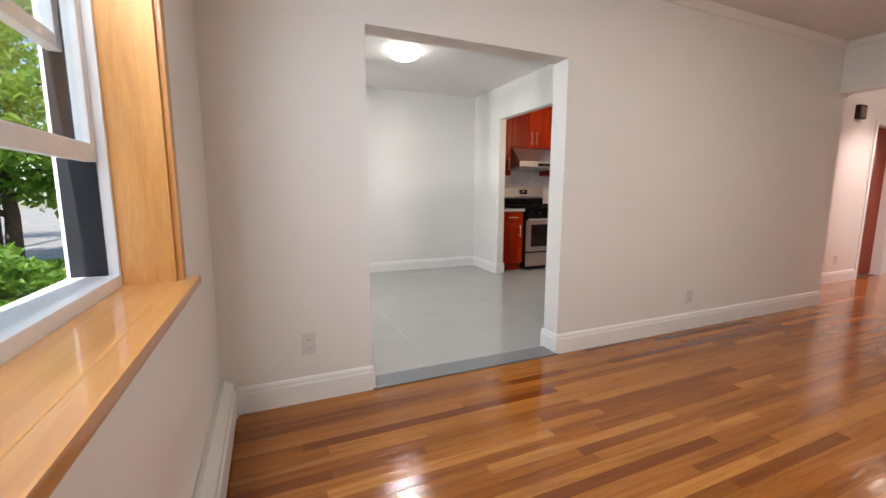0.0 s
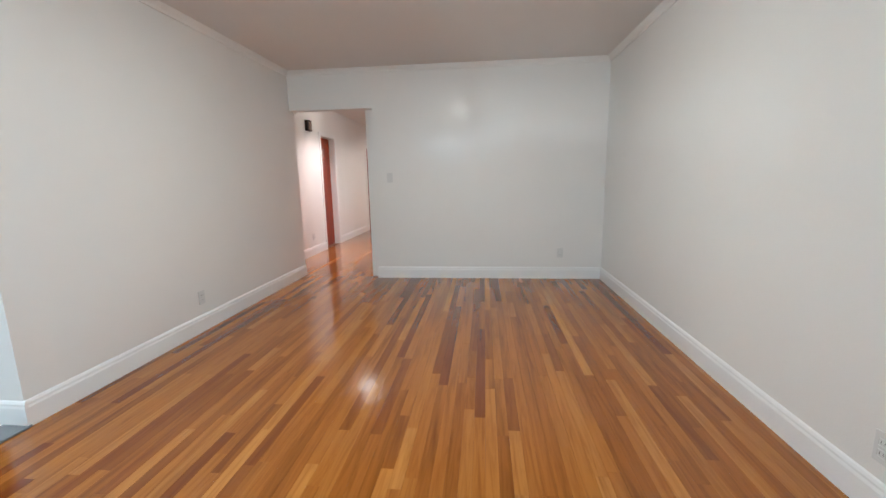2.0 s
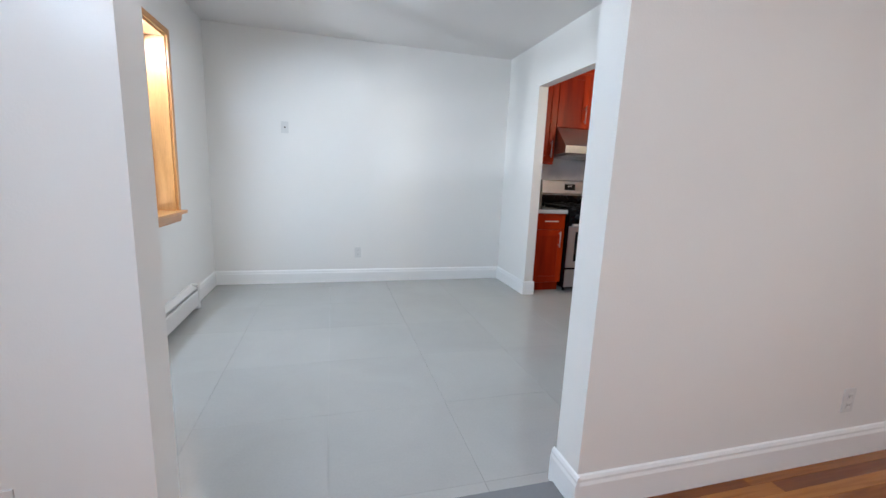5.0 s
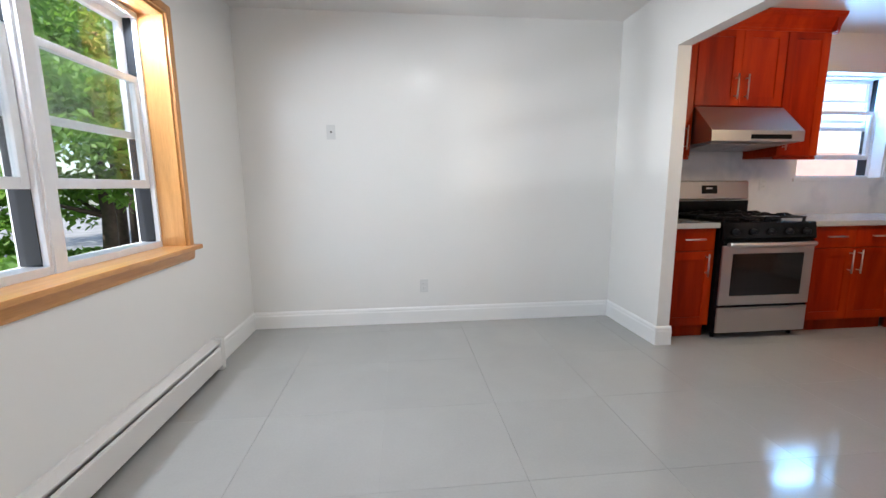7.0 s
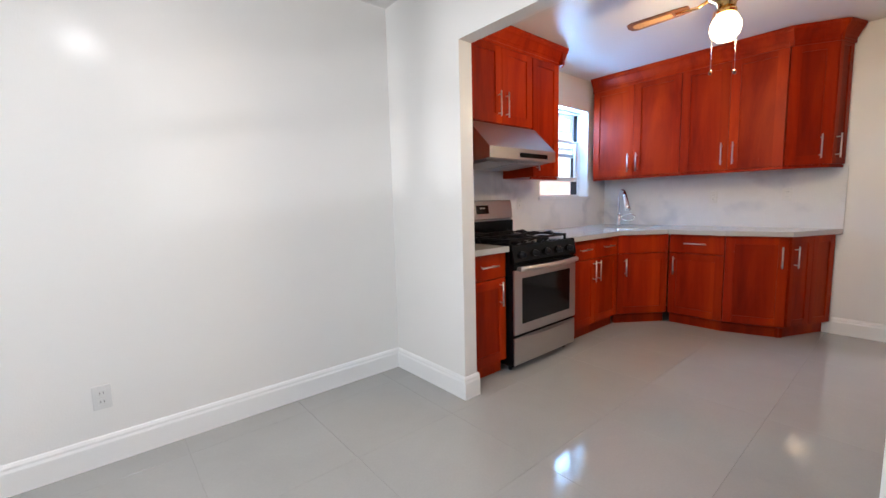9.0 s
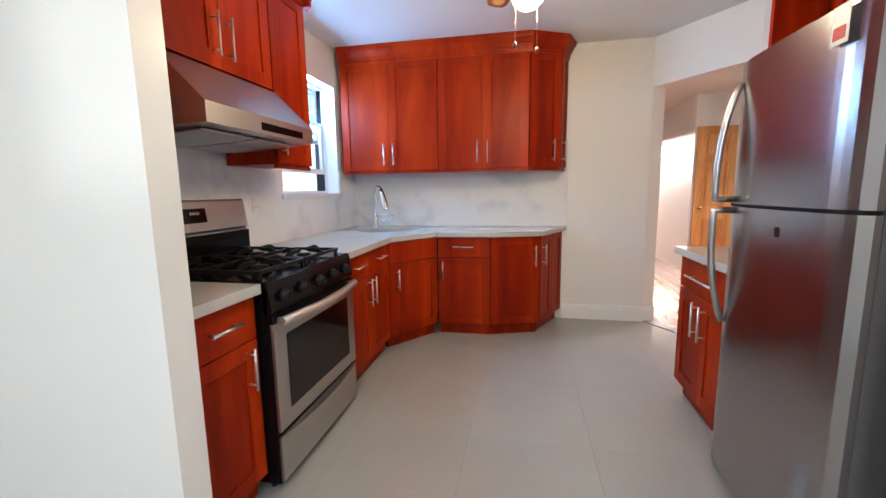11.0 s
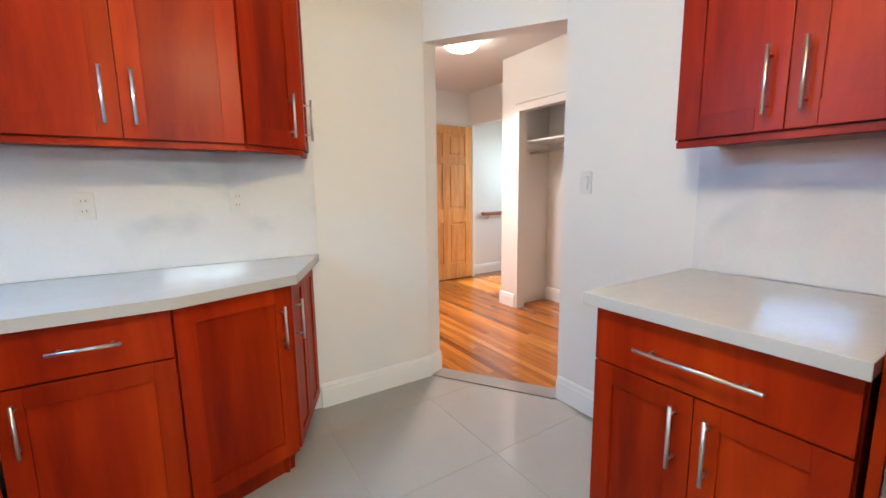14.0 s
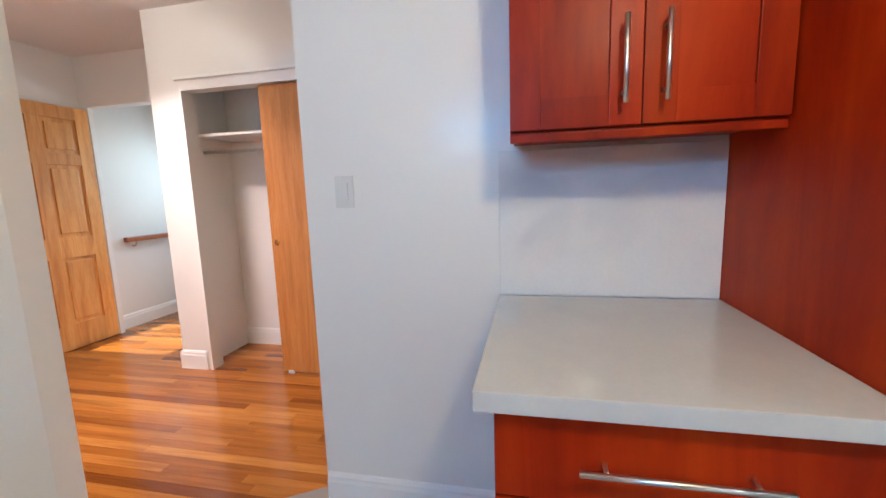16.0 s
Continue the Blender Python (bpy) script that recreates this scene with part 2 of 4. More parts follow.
def plain(name, color, rough, coat=0.0, spread=0.12, scale=30.0):
    m, nt, b = material(name, color, rough, coat=coat)
    n = noise_tex(nt, coords(nt), scale, 3)
    nt.links.new(ramp(nt, n, [(0.3, tuple(c * (1 - spread) for c in color)), (0.7, color)]), b.inputs["Base Color"])
    rough_range(nt, b, n, max(0.03, rough - 0.06), rough + 0.06)
    return m


ENAMEL = plain("black_enamel", (0.004, 0.004, 0.0045), 0.14)
ENAMEL.node_tree.nodes["Principled BSDF"].inputs["Specular IOR Level"].default_value = 0.13
IRON = plain("cast_iron", (0.010, 0.010, 0.011), 0.4)
IRON.node_tree.nodes["Principled BSDF"].inputs["Specular IOR Level"].default_value = 0.13
OVEN_GLASS = plain("dark_oven_glass", (0.006, 0.005, 0.005), 0.07)
OVEN_GLASS.node_tree.nodes["Principled BSDF"].inputs["Specular IOR Level"].default_value = 0.3
PLATE = plain("ivory_wall_plate", (0.68, 0.68, 0.665), 0.35, 0, 0.04)
PLASTIC = plain("white_plastic", (0.78, 0.77, 0.75), 0.35, 0, 0.04)
DARK_PLASTIC = plain("dark_plastic", (0.010, 0.010, 0.012), 0.4)
DARK_PLASTIC.node_tree.nodes["Principled BSDF"].inputs["Specular IOR Level"].default_value = 0.2
GREY_SIDE = plain("grey_cabinet_side", (0.16, 0.16, 0.165), 0.45)
VINYL = plain("white_vinyl", (0.76, 0.78, 0.81), 0.35, 0, 0.05)
TRACK = plain("dark_window_track", (0.008, 0.010, 0.016), 0.6)
RED = plain("red_plastic", (0.5, 0.02, 0.015), 0.35)
SLOT = plain("outlet_slot", (0.06, 0.055, 0.05), 0.6)
BARK = plain("bark", (0.10, 0.07, 0.05), 0.9, 0, 0.4, 9)
GROUND = plain("concrete_paving", (0.30, 0.29, 0.28), 0.85, 0, 0.35, 1.6)
STUCCO = plain("pale_stucco", (0.80, 0.77, 0.75), 0.85, 0, 0.15, 4)
BRICK_PINK = plain("pink_brick", (0.58, 0.36, 0.31), 0.85, 0, 0.12, 3)
ROOF = plain("roof_felt", (0.12, 0.11, 0.11), 0.9)


def leaf_material():
    m, nt, b = material("leaf", (0.1, 0.2, 0.03), 0.5)
    geo = nt.nodes.new("ShaderNodeNewGeometry")
    nt.links.new(ramp(nt, geo.outputs["Random Per Island"], [(0, (0.06, 0.13, 0.022)), (0.5, (0.12, 0.25, 0.04)), (1, (0.21, 0.34, 0.06))]), b.inputs["Base Color"])
    b.inputs["Transmission Weight"].default_value = 0.0
    tr = node(nt, "ShaderNodeBsdfTranslucent", Color=(0.30, 0.50, 0.07, 1))
    mx = node(nt, "ShaderNodeMixShader", Fac=0.5)
    nt.links.new(b.outputs[0], mx.inputs[1])
    nt.links.new(tr.outputs[0], mx.inputs[2])
    nt.links.new(mx.outputs[0], nt.nodes["Material Output"].inputs["Surface"])
    return m


LEAF = leaf_material()


def glass_material():
    m = bpy.data.materials.new("window_glass")
    m.use_nodes = True
    nt = m.node_tree
    t = node(nt, "ShaderNodeBsdfTransparent", Color=(0.95, 0.97, 0.97, 1))
    g = node(nt, "ShaderNodeBsdfGlossy", Roughness=0.02)
    f = node(nt, "ShaderNodeLayerWeight", Blend=0.5)
    r = ramp(nt, f.outputs["Facing"], [(0.0, (0.03, 0.03, 0.03)), (0.7, (0.07, 0.07, 0.07)), (1.0, (0.45, 0.45, 0.45))])
    mx = nt.nodes.new("ShaderNodeMixShader")
    nt.links.new(r, mx.inputs[0])
    nt.links.new(t.outputs[0], mx.inputs[1])
    nt.links.new(g.outputs[0], mx.inputs[2])
    nt.links.new(mx.outputs[0], nt.nodes["Material Output"].inputs["Surface"])
    return m


GLASS = glass_material()


def glow(name, color, strength):
    m, nt, b = material(name, (0.9, 0.9, 0.88), 0.3)
    b.inputs["Emission Color"].default_value = (*color, 1)
    b.inputs["Emission Strength"].default_value = strength
    return m


LAMP_COOL = glow("lit_white_diffuser", (1.0, 0.96, 0.9), 5.0)
LAMP_WARM = glow("lit_warm_diffuser", (1.0, 0.86, 0.74), 15.0)
LAMP_HALL = glow("lit_hall_diffuser", (1.0, 0.84, 0.72), 5.5)
GLOBE = glow("lit_glass_globe", (1.0, 0.74, 0.42), 3.2)

# ---- builders ----


def box(bm, x0, y0, z0, x1, y1, z1, bev=0.0):
    ret = bmesh.ops.create_cube(bm, size=1.0)
    vs = ret["verts"]
    for v in vs:
        v.co = Vector(((x0 + x1) / 2 + v.co.x * (x1 - x0), (y0 + y1) / 2 + v.co.y * (y1 - y0), (z0 + z1) / 2 + v.co.z * (z1 - z0)))
    if bev:
        es = list({e for v in vs for e in v.link_edges})
        bmesh.ops.bevel(bm, geom=es, offset=bev, segments=2, profile=0.7, affect="EDGES")


def boxes(*rows, bev=0.0):
    bm = bmesh.new()
    for r in rows:
        box(bm, *r, bev=bev)
    return bm


def prism(points, z0, z1, bm=None, bev=0.0):
    """An upright solid on a plan outline given counter-clockwise or clockwise."""
    bm = bm or bmesh.new()
    lo = [bm.verts.new((x, y, z0)) for x, y in points]
    hi = [bm.verts.new((x, y, z1)) for x, y in points]
    n = len(points)
    made = [bm.faces.new(lo), bm.faces.new(hi)]
    for i in range(n):
        made.append(bm.faces.new((lo[i], lo[(i + 1) % n], hi[(i + 1) % n], hi[i])))
    bmesh.ops.recalc_face_normals(bm, faces=made)
    if bev:
        bmesh.ops.bevel(bm, geom=list({e for f in made for e in f.edges}), offset=bev, segments=2, profile=0.7, affect="EDGES")
    return bm


def profile(points, x0, x1, bm=None):
    """A moulding: the outline (y, z) drawn out along x."""
    bm = bm or bmesh.new()
    a = [bm.verts.new((x0, y, z)) for y, z in points]
    b = [bm.verts.new((x1, y, z)) for y, z in points]
    n = len(points)
    made = [bm.faces.new(a), bm.faces.new(b)]
    for i in range(n):
        made.append(bm.faces.new((a[i], a[(i + 1) % n], b[(i + 1) % n], b[i])))
    bmesh.ops.recalc_face_normals(bm, faces=made)
    return bm


def tube(bm, points, radius, seg=10, radii=None):
    """A round bar along a line of points, closed at the ends."""
    rings, last = [], None
    pts = [Vector(p) for p in points]
    for i, p in enumerate(pts):
        d = (pts[min(i + 1, len(pts) - 1)] - pts[max(i - 1, 0)]).normalized()
        side = last if last is not None else (Vector((0, 0, 1)) if abs(d.z) < 0.9 else Vector((1, 0, 0)))
        u = (side - d * side.dot(d)).normalized()
        last = u
        w = d.cross(u)
        r = radii[i] if radii else radius
        rings.append([bm.verts.new(p + (u * math.cos(a) + w * math.sin(a)) * r) for a in (2 * math.pi * k / seg for k in range(seg))])
    made = []
    for a, b in zip(rings, rings[1:]):
        for k in range(seg):
            made.append(bm.faces.new((a[k], a[(k + 1) % seg], b[(k + 1) % seg], b[k])))
    made.append(bm.faces.new(rings[0]))
    made.append(bm.faces.new(rings[-1]))
    for f in made[:-2]:
        f.smooth = True
    bmesh.ops.recalc_face_normals(bm, faces=made)


def tube_mesh(points, radius, seg=10, radii=None):
    bm = bmesh.new()
    tube(bm, points, radius, seg, radii)
    return bm


def lathe(outline, at=(0, 0, 0), seg=28, bm=None):
    """A turned body: (radius, height) pairs round an upright axis."""
    bm = bm or bmesh.new()
    rings = []
    for r, z in outline:
        if r < 1e-5:
            rings.append([bm.verts.new((at[0], at[1], at[2] + z))])
        else:
            rings.append([bm.verts.new((at[0] + r * math.cos(2 * math.pi * k / seg), at[1] + r * math.sin(2 * math.pi * k / seg), at[2] + z)) for k in range(seg)])
    made = []
    for a, b in zip(rings, rings[1:]):
        for k in range(seg):
            vs = [a[k % len(a)], a[(k + 1) % len(a)], b[(k + 1) % len(b)], b[k % len(b)]]
            vs = list(dict.fromkeys(vs))
            if len(vs) > 2:
                f = bm.faces.new(vs)
                f.smooth = True
                made.append(f)
    bmesh.ops.recalc_face_normals(bm, faces=made)
    return bm


def part(name, bm, mat, parent=None, label=""):
    me = bpy.data.meshes.new(name)
    bm.to_mesh(me)
    bm.free()
    me.materials.append(mat)
    ob = new(name, me)
    if parent is not None:
        ob.parent = parent
    if label:
        tagged(ob, label)
    return ob


def structure(name, bm, mat, label="", category=""):
    return tagged(part(name, bm, mat), label, category, kind="structure")


def thing(name, m, label, category, group="", kind=""):
    ob = new(name)
    ob.empty_display_size = 0.1
    ob.matrix_world = m
    return tagged(ob, label, category, group, kind)


def bar_handle(parent, x, z, length, upright=True, y=0.0, label="brushed nickel bar handle"):
    """A bar pull on two posts, in front of the plane at y."""
    bm = bmesh.new()
    h = length / 2
    a, b = ((x, y - 0.034, z - h), (x, y - 0.034, z + h)) if upright else ((x - h, y - 0.034, z), (x + h, y - 0.034, z))
    tube(bm, [a, b], 0.006, 10)
    for s in (-0.72, 0.72):
        p = (x, z + s * h) if upright else (x + s * h, z)
        tube(bm, [(p[0], y - 0.034, p[1]), (p[0], y, p[1])], 0.0045, 8)
    return part("handle", bm, NICKEL, parent, label)


def shaker(parent, x0, z0, x1, z1, y=0.0, rail=0.058, name="door", mat=None):
    """A framed cabinet front: a sunk panel that carries two stiles and two rails."""
    t, m = 0.02, mat or CHERRY
    door = part(name, boxes((x0 + rail - 0.004, y + 0.009, z0 + rail - 0.004, x1 - rail + 0.004, y + t - 0.002, z1 - rail + 0.004)), m, parent)
    part("stile", boxes((x0, y, z0, x0 + rail, y + t, z1), bev=0.002), m, door)
    part("stile", boxes((x1 - rail, y, z0, x1, y + t, z1), bev=0.002), m, door)
    part("rail", boxes((x0 + rail, y + 0.0003, z0, x1 - rail, y + t, z0 + rail), bev=0.0015), m, door)
    part("rail", boxes((x0 + rail, y + 0.0003, z1 - rail, x1 - rail, y + t, z1), bev=0.0015), m, door)
    return door


def slab(parent, x0, z0, x1, z1, y=0.0, name="drawer_front"):
    return part(name, boxes((x0, y, z0, x1, y + 0.02, z1), bev=0.003), CHERRY, parent)

# ---- structure ----
H = 2.565
WX = 0.95      # inner face of the window wall
WXL = 0.885    # the same in the living room
LW = (-2.31, -0.83)   # living window, along y
LZ = (0.885, 2.17)
DW = (0.99, 2.48)     # dining window, along y
WZ = (0.86, 2.15)
KW = (5.95, 6.89)     # kitchen window, along x
KZ = (1.245, 2.23)

structure("wall_window_living", boxes(
    (0.64, -3.97, -0.3, WXL, LW[0], H), (0.64, LW[0], -0.3, WXL, LW[1], LZ[0]), (0.64, LW[0], LZ[1], WXL, LW[1], H),
    (0.64, LW[1], -0.3, WXL, 0.075, H)), WALL, "white living room wall with a wide window", "wall")
structure("wall_window_dining", boxes(
    (0.70, 0.075, -0.3, WX, DW[0], H), (0.70, DW[0], -0.3, WX, DW[1], WZ[0]), (0.70, DW[0], WZ[1], WX, DW[1], H),
    (0.70, DW[1], -0.3, WX, 3.70, H)), WALL, "white dining room wall with a wide window", "wall")
structure("wall_dividing_west", boxes((WXL, 0, -0.1, 1.66, 0.15, H), (1.66, 0, 2.02, 3.0, 0.15, H)), WALL, "white wall with a wide opening to the dining room", "wall")
structure("wall_dividing_east", prism([(3.0, 0), (6.41, 0), (6.595, 0.15), (3.0, 0.15)], -0.1, H), WALL, "long white painted dividing wall", "wall")
structure("wall_living_end", boxes((6.285, -3.82, -0.1, 6.40, -1.05, H), (6.285, -1.05, 2.105, 6.40, -0.002, H)), WALL, "white end wall with an opening to the hall", "wall")
structure("wall_living_side", boxes((WXL, -3.97, -0.1, 6.40, -3.82, H)), WALL, "plain white painted side wall", "wall")
structure("wall_dining_back", boxes((WX, 3.435, -0.1, 4.12, 3.70, H)), WALL, "glossy white dining room wall", "wall")
structure("wall_partition", boxes((4.12, 2.70, -0.1, 4.22, 3.70, H), (4.12, 0.96, 2.14, 4.22, 2.70, H), (4.12, 0.15, -0.1, 4.22, 0.96, H)), WALL,
          "white partition with a wide opening to the kitchen", "wall")
structure("wall_kitchen_back", boxes((4.22, 3.50, -0.1, KW[0], 3.70, H), (KW[0], 3.50, -0.1, KW[1], 3.70, KZ[0]), (KW[0], 3.50, KZ[1], KW[1], 3.70, H), (KW[1], 3.50, -0.1, 7.43, 3.70, H)), WALL,
          "white kitchen wall with a small deep window", "wall")
structure("wall_kitchen_end", prism([(7.28, 3.50), (7.28, 0.645), (7.327, 0.53), (7.43, 0.50), (7.43, 3.50)], -0.1, H), WALL, "cream painted kitchen end wall", "wall")
structure("wall_angled_lintel", prism([(6.595, 0.15), (7.28, 0.645), (7.327, 0.53), (6.66, 0.06), (6.41, 0.0)], 2.15, H), WALL, "wall over the angled doorway", "wall")
D1, D2 = (8.44, 9.12), (11.27, 11.90)
structure("wall_hall_north", boxes(
    (7.43, 0.50, -0.1, D1[0], 0.65, H), (D1[0], 0.50, 2.05, D1[1], 0.65, H), (D1[1], 0.50, -0.1, D2[0], 0.65, H),
    (D2[0], 0.50, 2.05, D2[1], 0.65, H), (D2[1], 0.50, -0.1, 12.0, 0.65, H)), WALL, "white hall wall with two dark doors", "wall")
structure("wall_closet_front", boxes((6.40, -1.03, -0.1, 6.95, -0.93, H), (6.95, -1.03, 2.02, 8.11, -0.93, H), (8.11, -1.03, -0.1, 8.37, -0.93, H)), WALL, "white closet front wall", "wall")
structure("wall_closet_inside", boxes((6.40, -1.60, -0.1, 8.22, -1.47, H), (8.22, -2.62, -0.1, 8.37, -1.03, H)), WALL, "white closet lining", "wall")
structure("wall_hall_east", boxes((9.75, -1.50, -0.1, 9.87, -0.62, H), (9.78, -2.62, -0.1, 9.87, -1.50, H), (8.37, -1.60, 2.13, 9.75, -1.50, H)), WALL, "white wall at the end of the hall", "wall")
# the opening out of view is assumed; it holds the stair fill lamp
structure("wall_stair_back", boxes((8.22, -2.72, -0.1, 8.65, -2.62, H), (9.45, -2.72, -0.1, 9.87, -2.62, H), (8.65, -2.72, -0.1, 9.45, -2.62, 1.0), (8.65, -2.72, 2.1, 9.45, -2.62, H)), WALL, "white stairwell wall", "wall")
structure("wall_passage", boxes((9.87, -0.74, -0.1, 12.12, -0.62, H), (12.0, 0.27, -0.1, 12.12, 0.65, H), (12.0, -0.62, 2.09, 12.12, 0.27, H)), WALL, "white passage walls", "wall")
BX, BW, BZ = 15.8, (0.58, 0.98), (0.95, 2.22)   # bedroom end wall and its window
structure("wall_bedroom", boxes(
    (12.12, -1.6, -0.1, BX + 0.12, -1.5, H), (12.12, 1.5, -0.1, BX + 0.12, 1.6, H), (12.02, 0.65, -0.1, 12.12, 1.5, H), (12.02, -1.5, -0.1, 12.12, -0.74, H),
    (BX, -1.5, -0.1, BX + 0.12, BW[0], H), (BX, BW[1], -0.1, BX + 0.12, 1.5, H), (BX, BW[0], -0.1, BX + 0.12, BW[1], BZ[0]), (BX, BW[0], BZ[1], BX + 0.12, BW[1], H)), WALL, "white bedroom walls with a narrow window", "wall")

structure("ceiling_living", boxes((0.64, -3.97, H, 6.34, 0.075, H + 0.15)), CEILING, "matt off-white living room ceiling", "ceiling")
structure("ceiling_dining", boxes((0.70, 0.075, H, 4.17, 3.70, H + 0.15)), CEILING, "matt white dining room ceiling", "ceiling")
structure("ceiling_kitchen", boxes((4.17, 0.075, H, 7.35, 3.70, H + 0.15)), KITCHEN_CEILING, "glossy white kitchen ceiling", "ceiling")
structure("ceiling_hall", boxes((6.34, -2.72, H, 15.92, 0.075, H + 0.15), (7.35, 0.075, H, 15.92, 1.6, H + 0.15)), CEILING, "matt white hall ceiling", "ceiling")

BB = [(0, 0), (-0.015, 0), (-0.015, 0.105), (-0.011, 0.118), (-0.011, 0.128), (-0.006, 0.140), (0, 0.145)]


def skirting(x0, y0, x1, y1):
    """White baseboard along a wall line; the room lies to the right of the way from the first point to the second."""
    length = math.hypot(x1 - x0, y1 - y0)
    ob = part("baseboard", profile(BB, 0, length), TRIM)
    ob.matrix_world = pose(x0, y0, 0, 0, 0, math.degrees(math.atan2(y1 - y0, x1 - x0)))
    return tagged(ob, "tall white moulded baseboard along the wall", "baseboard", kind="structure")


for run in ((WXL + 0.068, 0, 1.66, 0), (1.66, -0.015, 1.66, 0.165), (3.0, 0.165, 3.0, -0.015), (3.0, 0, 6.41, 0), (6.285, -1.05, 6.285, -3.82),
            (6.40, -1.05, 6.27, -1.05), (6.285, -3.82, WXL, -3.82), (WX, 2.70, WX, 3.435), (WX, 3.435, 4.12, 3.435), (4.12, 3.435, 4.12, 2.70),
            (4.105, 2.70, 4.235, 2.70), (1.66, 0.15, WX, 0.15), (4.12, 0.15, 3.0, 0.15), (7.28, 1.38, 7.28, 0.642), (7.279, 0.648, 7.327, 0.53), (7.327, 0.53, 7.43, 0.50), (6.59, 0.15, 5.86, 0.15), (7.43, 0.50, 8.39, 0.50),
            (9.17, 0.50, 11.22, 0.50), (8.15, -0.93, 8.37, -0.93)):
    if run[0] == 8.15:
        run = (8.37, -0.93, 8.15, -0.93)
    skirting(*run)
skirting(8.37, -1.5, 8.37, -0.915)
skirting(9.78, -1.50, 9.78, -2.62)
skirting(8.22, -1.47, 6.95, -1.47)

COVE = [(0, H - 0.055), (-0.012, H - 0.055), (-0.02, H - 0.035), (-0.042, H - 0.012), (-0.05, H), (0, H)]


def cove(x0, y0, x1, y1):
    length = math.hypot(x1 - x0, y1 - y0)
    ob = part("crown_moulding", profile(COVE, 0, length), WALL)
    ob.matrix_world = pose(x0, y0, -0.001, 0, 0, math.degrees(math.atan2(y1 - y0, x1 - x0)))
    return tagged(ob, "small white cove moulding under the ceiling", "moulding", kind="structure")


cove(WXL, 0, 6.285, 0)
cove(6.285, 0, 6.285, -3.82)
cove(6.285, -3.82, WXL, -3.82)

structure("sill_living", boxes((1.66, -0.022, 0.0, 3.0, 0.135, 0.012), bev=0.003), SILL_STONE, "dark grey stone threshold strip", "threshold")
structure("sill_bedroom", boxes((12.0, -0.62, 0.0, 12.12, 0.27, 0.006), bev=0.002), MAHOGANY, "dark wooden threshold strip at the bedroom", "threshold")
structure("sill_kitchen", prism([(6.578, 0.185), (7.268, 0.628), (7.322, 0.515), (6.645, 0.078)], 0.0, 0.008), KITCHEN_SILL, "grey stone threshold in the angled doorway", "threshold")


# ---- windows ----
def sash(parent, x0, x1, z0, z1, y, rail=0.045, name="sash"):
    s = part(name, boxes((x0, y, z0, x0 + 0.035, y + 0.03, z1), (x1 - 0.035, y, z0, x1, y + 0.03, z1),
                         (x0 + 0.035, y, z0, x1 - 0.035, y + 0.03, z0 + rail), (x0 + 0.035, y, z1 - 0.035, x1 - 0.035, y + 0.03, z1), bev=0.003), VINYL, parent)
    g = part("pane", boxes((x0 + 0.03, y + 0.012, z0 + rail - 0.005, x1 - 0.03, y + 0.016, z1 - 0.03)), GLASS, s)
    g.visible_shadow = False
    return s


def window_unit(parent, x0, x1, h, lift, y=0.13):
    """One double-hung unit: frame with dark tracks, a raised inner sash and a fixed outer one."""
    part("window_frame", boxes((x0, y - 0.005, 0, x0 + 0.016, y + 0.11, h), (x1 - 0.016, y - 0.005, 0, x1, y + 0.11, h),
                               (x0 + 0.016, y - 0.005, 0, x1 - 0.016, y + 0.11, 0.035), (x0 + 0.016, y - 0.005, h - 0.03, x1 - 0.016, y + 0.11, h), bev=0.003), VINYL, parent)
    for a, b in ((x0 + 0.016, x0 + 0.020), (x1 - 0.020, x1 - 0.016)):
        part("track", boxes((a, y + 0.02, 0.035, b, y + 0.10, h - 0.03)), TRACK, parent, "dark sash track")
    mid = h * 0.48
    sash(parent, x0 + 0.020, x1 - 0.020, lift, lift + h * 0.47, y + 0.015)
    sash(parent, x0 + 0.020, x1 - 0.020, mid, h - 0.03, y + 0.06, 0.035)


def wood_window(name, wx, y0, y1, zz, label):
    """A twin double-hung window with varnished oak lining, casing, stool and apron."""
    w, h = y1 - y0, zz[1] - zz[0]
    win = thing(name, pose(wx, y0, zz[0], 0, 0, 90), label, "window", kind="structure")
    mid = w / 2
    for a, b in ((0.018, mid - 0.03), (mid + 0.03, w - 0.018)):
        window_unit(win, a, b, h - 0.018, 0.34)
    part("mullion", boxes((mid - 0.03, 0.115, 0.0, mid + 0.03, 0.24, h - 0.018), bev=0.003), VINYL, win)
    part("lining", boxes((0.0, -0.004, 0, 0.018, 0.13, h), bev=0.002), OAK_TRIM, win)
    part("lining", boxes((w - 0.018, -0.004, 0, w, 0.13, h), bev=0.002), OAK_TRIM, win)
    part("head_lining", boxes((0.018, -0.004, h - 0.018, w - 0.018, 0.13, h), bev=0.002), OAK_SILL, win)
    part("casing", boxes((-0.042, -0.02, 0.0, 0.004, -0.002, h + 0.042), bev=0.004), OAK_TRIM, win)
    part("casing", boxes((w - 0.004, -0.02, 0.0, w + 0.042, -0.002, h + 0.042), bev=0.004), OAK_TRIM, win)
    part("head_casing", boxes((0.004, -0.02, h - 0.004, w - 0.004, -0.002, h + 0.042), bev=0.004), OAK_SILL, win)
    part("window_sill", boxes((-0.075, -0.055, -0.024, w + 0.075, -0.002, 0.002), (0.002, -0.004, -0.022, w - 0.002, 0.125, 0.002), bev=0.005), OAK_SILL, win, "varnished oak window stool")
    ap = profile([(-0.002, -0.085), (-0.012, -0.085), (-0.017, -0.07), (-0.022, -0.026), (-0.002, -0.026)], -0.045, w + 0.045)
